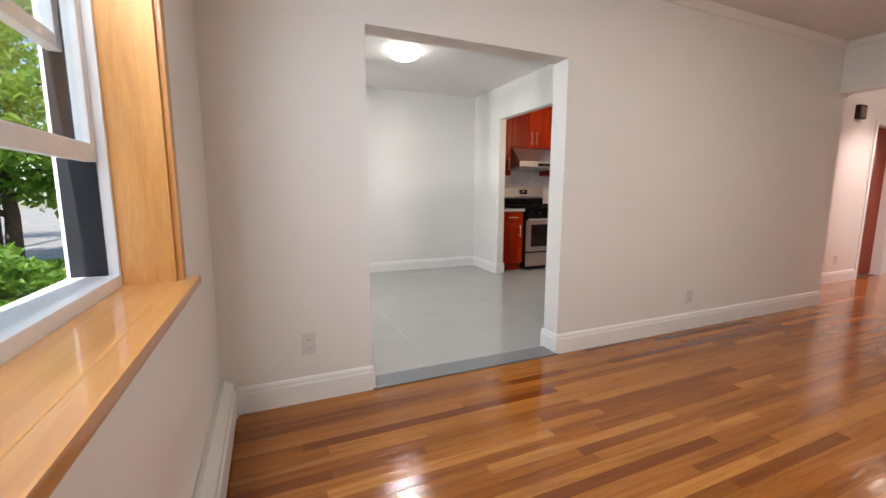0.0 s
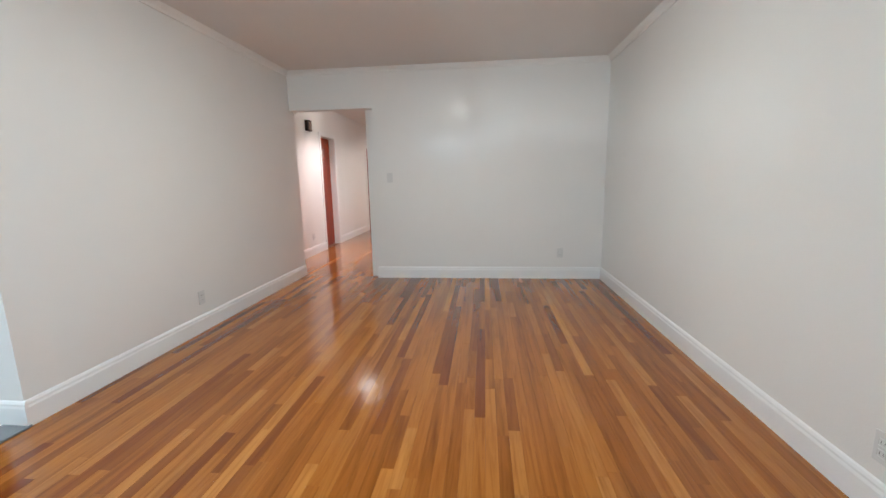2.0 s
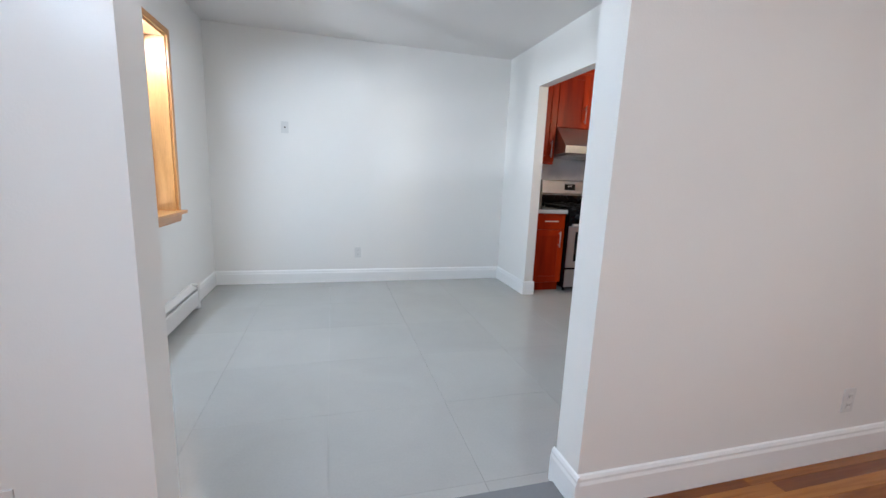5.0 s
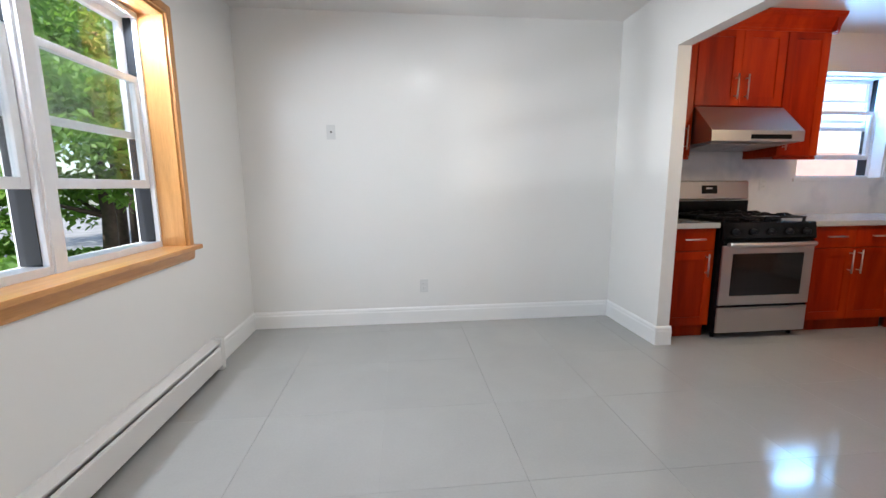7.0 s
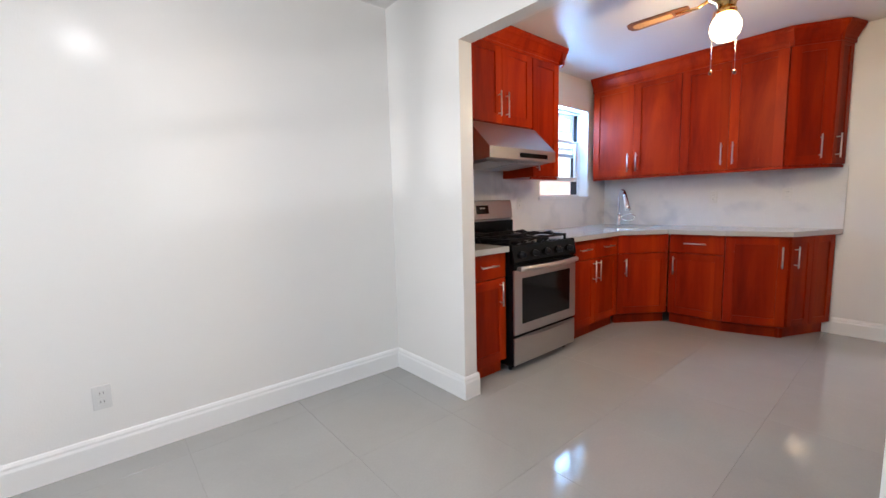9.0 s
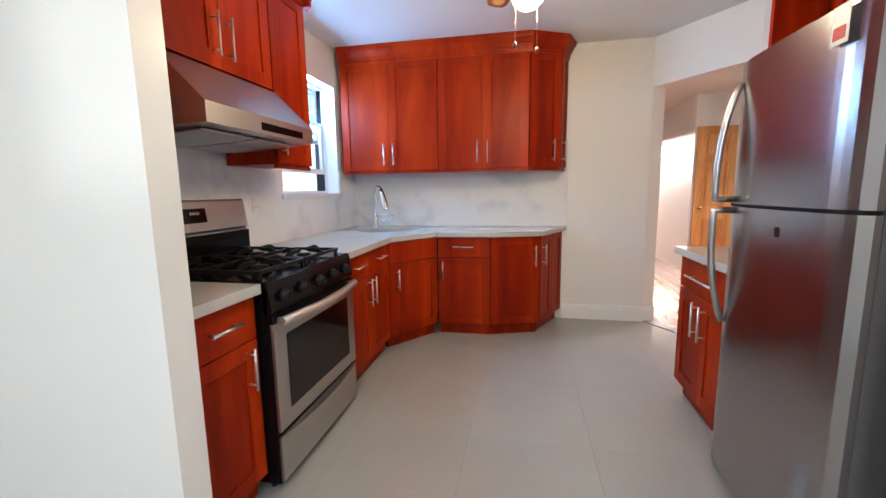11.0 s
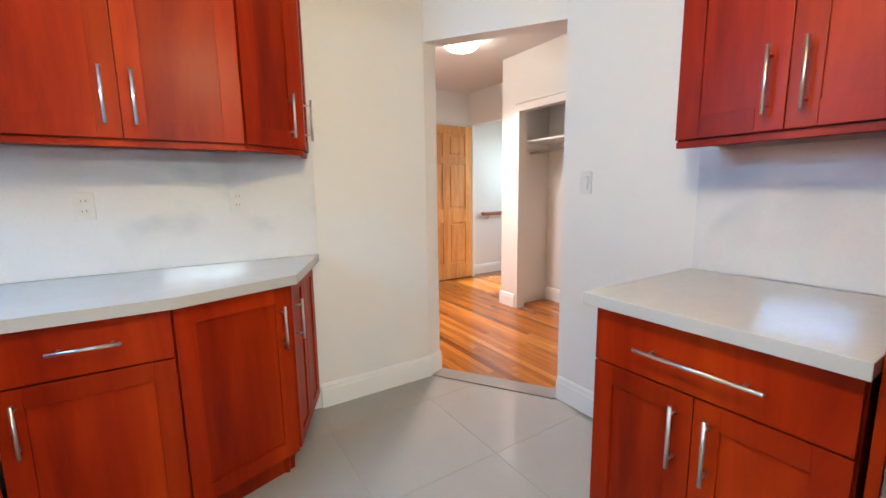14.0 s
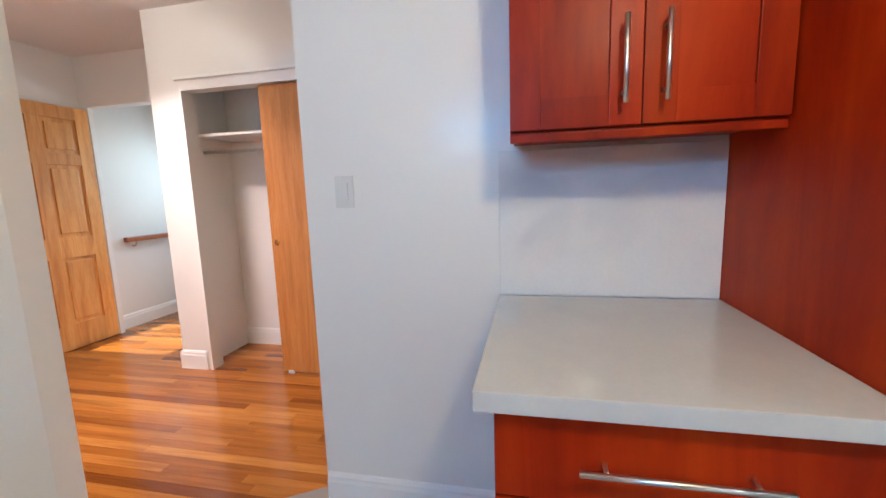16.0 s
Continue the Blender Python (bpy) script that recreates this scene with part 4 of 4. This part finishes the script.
fx, fy = 7.10, 3.215
tap = thing("faucet", pose(fx, fy, 0.915, 0, 0, -120), "tall chrome pull-down faucet with looped handle", "faucet")
part("base", lathe([(0, 0), (0.032, 0), (0.032, 0.007), (0.025, 0.014), (0.023, 0.11), (0.020, 0.118), (0, 0.118)]), CHROME, tap)
arc = [(0, 0, 0.11), (0, 0, 0.32)] + [(0.055 - 0.055 * math.cos(t), 0, 0.32 + 0.075 * math.sin(t)) for t in (0.35, 0.75, 1.15, 1.57, 2.0, 2.35)]
part("spout", tube_mesh(arc, 0.018, 16), CHROME, tap)
part("spray_head", tube_mesh([(0.092, 0, 0.378), (0.112, 0, 0.33), (0.142, 0, 0.25), (0.166, 0, 0.185), (0.170, 0, 0.175)], 0.02, 18, [0.019, 0.024, 0.031, 0.036, 0.030]), CHROME, tap)
loop = []
for k in range(21):
    t = math.pi + 2 * math.pi * k / 20
    loop.append((0.09 + 0.075 * math.cos(t), 0.022 + 0.035 * (1 + math.cos(t)), 0.09 + 0.035 * math.sin(t)))
part("handle", tube_mesh(loop, 0.0085, 10), CHROME, tap, "looped chrome handle")
# backsplash slabs
back = tagged(new("backsplash"), "white marble-look backsplash with faint grey veins", "backsplash", kind="structure")
part("slab", boxes((4.225, 3.485, 0.9155, KW[0], 3.4995, 1.80), (KW[0], 3.485, 0.9155, KW[1], 3.4995, KZ[0]), (KW[1], 3.485, 0.9155, 7.264, 3.4995, 1.455)), MARBLE, back)
part("slab", boxes((7.265, 1.352, 0.9155, 7.2795, 3.4845, 1.45), bev=0.002), MARBLE, back)
part("slab", boxes((5.192, 0.1505, 0.9155, 5.872, 0.165, 1.40), bev=0.002), MARBLE, back)
plate("wall_outlet", pose(7.265, 2.314, 1.21, 0, 0, -90), "white outlet set in the marble backsplash", "outlet")
plate("wall_outlet", pose(7.265, 1.733, 1.22, 0, 0, -90), "white outlet set in the marble backsplash", "outlet")
plate("wall_outlet", pose(5.62, 3.485, 1.20), "white outlet in the backsplash beside the range", "outlet")

# wall cabinets
UT = 2.445
x, y, rz, w = along(6.92, 3.452, 6.92, 2.527)
wall_unit("wall_cabinet", x, y, 1.455, rz, w, 0.345, UT - 1.455, "two-door cherry wall cabinet over the sink corner", two(w))
x, y, rz, w = along(6.92, 2.525, 6.92, 1.72)
wall_unit("wall_cabinet", x, y, 1.455, rz, w, 0.345, UT - 1.455, "two-door cherry wall cabinet over the worktop", two(w))
x, y, rz, w = along(6.922, 1.718, 7.07, 1.44)
wall_unit("wall_cabinet", x, y, 1.455, rz, w, 0.16, UT - 1.455, "angled one-door cherry end wall cabinet", [(0.006, w - 0.004, w - 0.08)])
x, y, rz, w = along(7.072, 1.438, 7.262, 1.372)
wall_unit("wall_cabinet", x, y, 1.455, rz, w, 0.06, UT - 1.455, "narrow cherry end cabinet angled to the wall", [(0.006, w - 0.008, 0.045)])
wall_unit("wall_cabinet", 4.235, 3.14, 1.43, 0, 0.365, 0.34, UT - 1.43, "narrow cherry wall cabinet beside the hood", [(0.003, 0.362, 0.31)])
wall_unit("wall_cabinet", 4.602, 3.14, 1.83, 0, 0.775, 0.34, UT - 1.83, "short two-door cherry cabinet over the hood", two(0.775))
wall_unit("wall_cabinet", 5.379, 3.14, 1.43, 0, 0.385, 0.34, UT - 1.43, "tall cherry wall cabinet beside the window", [(0.003, 0.382, 0.05)])
wall_unit("wall_cabinet", 5.822, 0.46, 1.415, 180, 0.63, 0.30, UT - 1.415, "two-door cherry wall cabinet over the worktop", two(0.63, 0.003))
wall_unit("wall_cabinet", 5.165, 0.62, 1.84, 180, 0.92, 0.46, UT - 1.84, "cherry cabinet over the refrigerator", two(0.92))
panel = tagged(part("fridge_panel", boxes((5.168, 0.155, 0.0, 5.190, 0.80, UT), bev=0.002), CHERRY), "tall red cherry panel beside the refrigerator", "panel")
CROWN = [(0.02, -0.030), (-0.008, -0.030), (-0.012, -0.012), (-0.008, -0.006), (-0.012, 0.012), (-0.020, 0.018), (-0.024, 0.030), (-0.046, 0.070), (-0.056, 0.078), (-0.060, 0.094), (-0.066, 0.098), (-0.066, 0.116), (0.02, 0.116)]


def crown(x, y, rz, w, a=0.0, b=0.0):
    ob = part("cabinet_crown", profile(CROWN, -a, w + b), CHERRY)
    ob.matrix_world = pose(x, y, UT + 0.002, 0, 0, rz)
    return tagged(ob, "stepped cherry crown moulding over the wall cabinets", "moulding")


crown(*along(6.92, 3.452, 6.92, 1.72), 0.0, 0.022)
crown(*along(6.922, 1.718, 7.07, 1.44), 0.012, 0.018)
crown(*along(7.072, 1.438, 7.262, 1.372), 0.018, 0.0)
crown(4.235, 3.14, 0, 1.529, 0.0, 0.05)
crown(*along(5.764, 3.14, 5.764, 3.48), 0.05, 0.0)
crown(5.822, 0.46, 180, 0.63, 0.05, 0.0)
crown(*along(5.822, 0.16, 5.822, 0.46), 0.0, 0.05)

# range
RX, RW, RD = 4.622, 0.772, 0.718
rng = thing("gas_range", pose(RX, 2.748, 0), "stainless and black freestanding gas range", "stove")
part("body", boxes((0, -0.006, 0.045, RW, RD, 0.895), bev=0.004), ENAMEL, rng, "black enamelled body")
for x in (0.05, RW - 0.05):
    for y in (0.06, RD - 0.06):
        part("foot", tube_mesh([(x, y, 0), (x, y, 0.05)], 0.016), DARK_PLASTIC, rng)
drawer = part("drawer", boxes((0.006, -0.020, 0.055, RW - 0.006, -0.0065, 0.256), bev=0.005), STEEL, rng, "stainless storage drawer")
bow = [(0.012 + (RW - 0.024) * k / 16, -0.019 - 0.030 * math.sin(math.pi * k / 16)) for k in range(17)]
part("drawer_grip", prism(bow + [(RW - 0.012, -0.0185), (0.012, -0.0185)], 0.226, 0.252), STEEL, drawer)
door = part("oven_door", boxes((0.004, -0.022, 0.278, RW - 0.004, -0.0065, 0.742), bev=0.005), STEEL, rng, "stainless oven door")
part("window", boxes((0.088, -0.0245, 0.35, RW - 0.088, -0.020, 0.68), bev=0.003), OVEN_GLASS, door, "dark glass oven window")
bm = bmesh.new()
tube(bm, [(0.03 + (RW - 0.06) * k / 10, -0.046 - 0.036 * math.sin(math.pi * k / 10), 0.752) for k in range(11)], 0.019, 12)
for x in (0.045, RW - 0.045):
    tube(bm, [(x, -0.055, 0.752), (x, -0.02, 0.752)], 0.013)
part("handle", bm, SATIN, door, "bowed satin stainless handle")
part("top_trim", boxes((0.004, -0.0205, 0.743, RW - 0.004, -0.0065, 0.779), bev=0.003), ENAMEL, door, "black enamelled top edge")
bm = profile([(0.012, 0.785), (-0.020, 0.785), (-0.024, 0.80), (-0.006, 0.912), (0.012, 0.918)], 0.0, RW)
ctrl = part("control_panel", bm, ENAMEL, rng, "sloping black control panel")
for k in range(5):
    x = RW * (0.12 + 0.19 * k)
    knob = part("knob", lathe([(0, 0), (0.024, 0), (0.025, 0.012), (0.021, 0.016), (0.018, 0.032), (0, 0.034)], seg=18), DARK_PLASTIC, rng)
    knob.matrix_local = pose(x, -0.016, 0.848, 97)
    part("grip", boxes((-0.005, -0.017, 0.03, 0.005, 0.017, 0.040), bev=0.002), DARK_PLASTIC, knob)
part("cooktop", boxes((0.0, 0.0, 0.896, RW, RD - 0.06, 0.918), bev=0.006), ENAMEL, rng, "glossy black cooktop")
for bx in (0.20, RW - 0.20):
    for by in (0.16, 0.44):
        b = part("burner", lathe([(0, 0.918), (0.055, 0.918), (0.05, 0.93), (0.038, 0.934), (0.036, 0.945), (0, 0.947)], (bx, by, 0), 20), IRON, rng)
for gx in (0.035, RW / 2 + 0.006):
    g = bmesh.new()
    gw, gy0, gy1, gz = RW / 2 - 0.041, 0.05, 0.605, 0.950
    for y in (gy0, (gy0 + gy1) / 2, gy1):
        box(g, gx, y - 0.008, gz - 0.012, gx + gw, y + 0.008, gz + 0.004, 0.003)
    for x in (gx + 0.008, gx + gw - 0.008):
        box(g, x - 0.008, gy0, gz - 0.012, x + 0.008, gy1, gz + 0.004, 0.003)
    cx = gx + gw / 2
    for by in (0.16, 0.44):
        for dx, dy in ((1, 0), (-1, 0), (0, 1), (0, -1)):
            # a tapered finger that rises from the frame towards the burner
            reach = gw / 2 - 0.012 if dx else 0.118
            pts = [(reach, gz - 0.010), (reach, gz + 0.006), (reach * 0.72, gz + 0.026), (0.034, gz + 0.022), (0.030, gz + 0.006), (reach * 0.6, gz + 0.004)]
            bar = profile([(p, z) for p, z in pts], -0.007, 0.007)
            bmesh.ops.transform(bar, matrix=Matrix.Translation((cx, by, 0)) @ Matrix.Rotation(math.atan2(-dx, dy), 4, "Z"), verts=bar.verts)
            tmp = bpy.data.meshes.new("finger")
            bar.to_mesh(tmp)
            bar.free()
            g.from_mesh(tmp)
            bpy.data.meshes.remove(tmp)
    for x in (gx + 0.008, gx + gw - 0.008):
        for y in (gy0 + 0.004, gy1 - 0.004):
            box(g, x - 0.008, y - 0.008, 0.918, x + 0.008, y + 0.008, gz)
    part("grate", g, IRON, rng, "black cast-iron burner grate")
guard = part("backguard", profile([(RD, 0.90), (RD - 0.085, 0.90), (RD - 0.075, 1.06), (RD - 0.06, 1.065), (RD - 0.085, 1.075), (RD - 0.065, 1.225), (RD - 0.05, 1.235), (RD, 1.235)], 0.0, RW), STEEL, rng, "stainless back guard")
part("vent_band", boxes((0.004, RD - 0.092, 0.905, RW - 0.004, RD - 0.074, 1.055), bev=0.004), ENAMEL, guard)
disp = part("clock_panel", boxes((RW / 2 - 0.075, -0.004, 0, RW / 2 + 0.075, 0.004, 0.075), bev=0.002), OVEN_GLASS, guard, "black clock panel")
disp.matrix_local = pose(0, RD - 0.079, 1.118, -7.6)
part("digits", boxes(*[(RW / 2 - 0.03 + 0.016 * k, -0.0048, 0.042, RW / 2 - 0.022 + 0.016 * k, -0.0041, 0.056) for k in range(4)]), PLASTIC, disp)

# hood
hood = thing("range_hood", pose(4.612, 2.93, 1.50), "slanted stainless under-cabinet range hood", "hood")
HWD = 0.79
body = part("shell", profile([(0.56, 0.325), (0.21, 0.325), (0.0, 0.115), (0.0, 0.035), (0.56, 0.0)], 0, HWD), STEEL, hood)
part("control_strip", boxes((HWD * 0.42, -0.003, 0.05, HWD * 0.86, 0.002, 0.085), bev=0.001), ENAMEL, hood, "dark control strip")
for x in (0.06, HWD / 2 + 0.01):
    f = part("grease_filter", boxes((x, 0.08, -0.004, x + HWD / 2 - 0.07, 0.46, 0.004)), STEEL, hood)
    f.matrix_local = pose(0, 0, 0.026, -3.58)

# refrigerator
fr = thing("refrigerator", pose(5.155, 0.935, 0, 0, 0, 180), "tall stainless top-freezer refrigerator with bowed handles", "refrigerator")
FW, FD, FH, SP = 0.70, 0.76, 1.735, 1.19
part("cabinet", boxes((0.004, 0.075, 0.03, FW - 0.004, FD, FH - 0.01), bev=0.006), GREY_SIDE, fr, "dark grey side panels")
part("base_grille", boxes((0.01, 0.05, 0.0, FW - 0.01, 0.09, 0.06)), DARK_PLASTIC, fr)


def fridge_door(z0, z1, name):
    bm = bmesh.new()
    n = 28
    outline = [(0.0, 0.07)] + [(FW * k / n, 0.012 * (2 * k / n - 1) ** 2 + 0.04 * abs(2 * k / n - 1) ** 9) for k in range(n + 1)] + [(FW, 0.07)]
    prism(outline, z0, z1, bm)
    return part(name, bm, STEEL_DOOR, fr, "gently curved stainless door")


freezer = fridge_door(SP + 0.006, FH, "freezer_door")
fresh = fridge_door(0.065, SP - 0.006, "fridge_door")


def fridge_handle(parent, za, zb):
    bm = bmesh.new()
    n = 14
    pts = [(0.062, 0.008 - 0.062 * math.sin(0.5 * math.pi * min(1.0, k / n * 1.25) ** 0.8), zb + (za - zb) * k / n) for k in range(n + 1)]
    tube(bm, pts + [(0.062, -0.036, za), (0.062, 0.012, za)], 0.013, 10)
    return part("handle", bm, STEEL, parent, "long bowed stainless handle")


fridge_handle(freezer, SP + 0.022, 1.66)
fridge_handle(fresh, SP - 0.022, 0.70)
part("seam", boxes((0.01, 0.03, SP - 0.006, FW - 0.01, 0.07, SP + 0.006)), DARK_PLASTIC, fr)
part("hinge_cover", boxes((FW - 0.10, 0.02, FH, FW - 0.01, 0.10, FH + 0.018), bev=0.004), GREY_SIDE, fr)
part("badge", boxes((5.155 - 4.758 - 0.012, -0.0015, 1.095, 5.155 - 4.758 + 0.012, 0.012, 1.127), bev=0.001), DARK_PLASTIC, fresh, "small dark badge")
tag = thing("hang_tag", pose(4.56, 0.94, 1.63, 0, 0, 180), "small red and white tag hanging on the freezer door", "tag")
part("card", boxes((-0.03, -0.004, 0.0, 0.03, -0.001, 0.10), bev=0.0012), PLASTIC, tag)
part("print", boxes((-0.022, -0.0055, 0.012, 0.022, -0.0042, 0.045)), RED, tag)

# ---- outside ----
structure("ground", boxes((-60, -60, -1.05, 80, 60, -0.95)), GROUND, "pale concrete paving outside the house", "ground")
hs = thing("neighbour_house", pose(6.2, 9.0, -0.95), "pale neighbouring house with a brick base", "house")
part("wall", boxes((-7, 0, 2.9, 9, 6, 7.5)), STUCCO, hs)
part("base_wall", boxes((-7.05, -0.05, 0, 9.05, 6, 2.89)), BRICK_PINK, hs)
part("roof", boxes((-7.4, -0.4, 7.5, 9.4, 6.4, 7.75)), ROOF, hs)
for x in (-3.2, 0.0, 3.4):
    wq = part("window", boxes((x, -0.06, 3.9, x + 1.1, -0.005, 5.4)), VINYL, hs)
    part("pane", boxes((x + 0.08, -0.07, 3.98, x + 1.02, -0.061, 5.32)), OVEN_GLASS, wq)


def leaf_cloud(bm_verts, bm_faces, rng_, center, radii, count, size):
    for _ in range(count):
        d = Vector((rng_.gauss(0, 1), rng_.gauss(0, 1), rng_.gauss(0, 1))).normalized()
        p = Vector(center) + Vector((d.x * radii[0], d.y * radii[1], d.z * radii[2])) * rng_.random() ** 0.45
        s = size * rng_.uniform(0.6, 1.4)
        m = Euler((rng_.uniform(-1.1, 1.1), rng_.uniform(-1.1, 1.1), rng_.uniform(0, 6.3))).to_matrix()
        i = len(bm_verts)
        for a, b in ((-0.5, 0), (0, -0.28), (0.55, 0), (0, 0.28)):
            q = p + m @ Vector((a * s, b * s, 0.06 * s if b else 0))
            bm_verts.append(tuple(q))
        bm_faces.append((i, i + 1, i + 2, i + 3))


def tree(x, y, height, spread, seed, label, low=0.25):
    rng_ = random.Random(seed)
    t = thing("tree", pose(x, y, -0.95), label, "tree", "trees outside")
    trunk = bmesh.new()
    tube(trunk, [(0, 0, 0), (0.06, 0.03, height * 0.35), (-0.04, 0.05, height * 0.7), (0.02, 0, height * 0.92)], 0.12, 9, [0.16, 0.12, 0.08, 0.03])
    tips = []
    for k in range(9):
        a, z = rng_.uniform(0, 6.28), height * rng_.uniform(low, 0.8)
        l = spread * rng_.uniform(0.55, 0.95)
        tip = (math.cos(a) * l, math.sin(a) * l, z + height * rng_.uniform(0.04, 0.16))
        tube(trunk, [(0, 0, z), (tip[0] * 0.5, tip[1] * 0.5, z + 0.1 * height * 0.5), tip], 0.04, 6, [0.055, 0.035, 0.012])
        tips.append(tip)
    part("trunk", trunk, BARK, t)
    vs, fs = [], []
    for tip in tips:
        for _ in range(3):
            c = (tip[0] * rng_.uniform(0.5, 1.1), tip[1] * rng_.uniform(0.5, 1.1), tip[2] + rng_.uniform(-0.5, 0.5))
            leaf_cloud(vs, fs, rng_, c, (spread * 0.34, spread * 0.34, height * 0.10), 190, 0.17)
    leaf_cloud(vs, fs, rng_, (0, 0, height * 0.85), (spread * 0.5, spread * 0.5, height * 0.15), 500, 0.17)
    me = bpy.data.meshes.new("crown")
    me.from_pydata(vs, [], fs)
    me.materials.append(LEAF)
    c = new("crown", me)
    c.parent = t
    return t


for i, (x, y, h, s) in enumerate(((-4.2, 3.2, 5.2, 2.0), (-5.5, 6.4, 6.2, 2.4), (-3.6, 8.6, 4.6, 1.9), (-7.4, 0.2, 6.4, 2.4), (-8.5, 3.6, 7.5, 2.8), (-5.2, 11.5, 6.5, 2.6), (-9, 9, 8, 3.0), (-6.0, -3.4, 5.4, 1.9),
                                  (-7.0, 9.6, 9.0, 3.0), (-11.5, 13.5, 11.0, 3.8), (-10.5, 6.2, 9.5, 3.2), (-7.6, 16.0, 10.0, 3.4))):
    tree(x, y, h, s, 40 + i, "leafy green tree outside the windows", 0.34 if y > 8 else 0.12)
for i, (x, y, h, s) in enumerate(((-2.9, 5.4, 0.85, 1.2), (-3.2, 2.9, 1.5, 1.0), (-3.6, 7.9, 0.8, 1.2), (-4.4, 4.3, 2.0, 1.2), (-5.1, 7.0, 2.2, 1.3), (-4.6, 2.6, 1.9, 1.2))):
    tree(x, y, h, s, 80 + i, "low green shrub outside the windows", 0.05)

# ---- floors, piece by piece ----
floor_oak = structure("floor_oak", boxes(
    (WXL, -3.82, -0.12, 6.34, 0.0, -0.006), (6.34, -0.93, -0.12, 12.0, 0.0, -0.006), (6.50, 0.0, -0.12, 12.0, 0.65, -0.0065), (6.40, -1.47, -0.12, 8.22, -0.93, -0.006),
    (8.37, -2.62, -0.12, 9.78, -0.93, -0.006), (12.0, -1.5, -0.12, 15.8, 1.5, -0.006)), GAP, "glossy varnished oak strip floor", "floor")
floor_tile = structure("floor_tile", boxes((WX, 0.0, -0.12, 6.62, 3.5, -0.004), (6.62, 0.16, -0.12, 7.28, 3.5, -0.004)), GROUT, "polished grey porcelain tile floor", "floor")


def top_piece(x0, y0, x1, y1, z, edge):
    """Vertices and faces of a floor piece: a top with eased edges."""
    lo = [(x0, y0, z - 0.006), (x1, y0, z - 0.006), (x1, y1, z - 0.006), (x0, y1, z - 0.006)]
    e = edge
    mid = [(x0, y0, z - e), (x1, y0, z - e), (x1, y1, z - e), (x0, y1, z - e)]
    hi = [(x0 + e, y0 + e, z), (x1 - e, y0 + e, z), (x1 - e, y1 - e, z), (x0 + e, y1 - e, z)]
    v = lo + mid + hi
    f = [(8, 9, 10, 11)]
    for k in range(4):
        n = (k + 1) % 4
        f += [(k, n, 4 + n, 4 + k), (4 + k, 4 + n, 8 + n, 8 + k)]
    return v, f


def piece(name, x0, y0, x1, y1, z, edge, mat, parent, rise=0.0):
    me = bpy.data.meshes.new(name)
    v, f = top_piece(x0, y0, x1, y1, z + rise, edge)
    me.from_pydata(v, [], f)
    me.materials.append(mat)
    ob = new(name, me)
    ob.parent = parent
    return ob


TX = [WX] + [1.495 + 0.612 * k for k in range(10) if WX < 1.495 + 0.612 * k < 7.1] + [7.28]
TY = [0.135, 0.20] + [0.80 + 0.61 * k for k in range(5)] + [3.5]
for x0, x1 in zip(TX, TX[1:]):
    for y0, y1 in zip(TY, TY[1:]):
        if x0 > 6.3 and y0 < 0.7:
            continue
        a, b = (max(y0, 0.15), y1) if (x0 >= 3.0 or x1 <= 1.66) else (y0, y1)
        piece("tile", x0 + 0.0005, a + 0.0005, x1 - 0.0005, b - 0.0005, 0.0, 0.0003, TILE, floor_tile)
for pts in ([(6.3915, 0.15), (6.595, 0.15), (7.0025, 0.41), (7.0025, 0.7995), (6.3915, 0.7995)], [(7.0035, 0.41), (7.279, 0.587), (7.279, 0.7995), (7.0035, 0.7995)]):
    part("tile", prism(pts, -0.0038, 0.0), TILE, floor_tile)

PW = 0.0572
rnd = random.Random(5)
regions = ((WXL, 6.34, -3.82, 0.0), (6.34, 12.0, -0.93, 0.50), (7.1, 7.33, 0.50, 0.58), (6.95, 8.22, -1.47, -0.93), (8.37, 9.78, -2.62, -0.93), (12.0, 15.8, -1.5, 1.5))
rest_v, rest_f, count = [], [], 0
for rx0, rx1, ry0, ry1 in regions:
    k = math.floor(ry0 / PW)
    while k * PW < ry1 - 0.003:
        y0, y1 = max(k * PW, ry0), min((k + 1) * PW, ry1)
        k += 1
        if y1 - y0 < 0.006:
            continue
        x = rx0 - rnd.uniform(0, 0.7)
        while x < rx1:
            nx = x + rnd.choice((0.4, 0.6, 0.8, 1.0, 1.3, 1.6, 2.0)) * rnd.uniform(0.9, 1.1)
            a, b = max(x, rx0), min(nx, rx1)
            x = nx
            lo = a
            if rx0 in (6.34, 7.1) and y1 > 0.0:
                # strips end at the angled doorway and at the wall's foot
                lo = max(a, 6.47 + max(y0, 0) * 1.61)
            if b - lo < 0.02:
                continue
            rise = rnd.uniform(-0.0003, 0.0003)
            box_ = (lo + 0.0002, y0 + 0.0002, b - 0.0002, y1 - 0.0002)
            if rx0 == WXL and 1.9 < (a + b) / 2 < 4.4 and -2.75 < y0 < -0.35 and count < 300:
                piece("plank", *box_, 0.0, 0.0004, OAK_FLOOR, floor_oak, rise)
                count += 1
            else:
                v, f = top_piece(*box_, rise, 0.0004)
                o = len(rest_v)
                rest_v += v
                rest_f += [tuple(i + o for i in q) for q in f]
me = bpy.data.meshes.new("planks")
me.from_pydata(rest_v, [], rest_f)
me.materials.append(OAK_FLOOR)
rest = new("planks", me)
rest.parent = floor_oak
tagged(rest, kind="stuff")
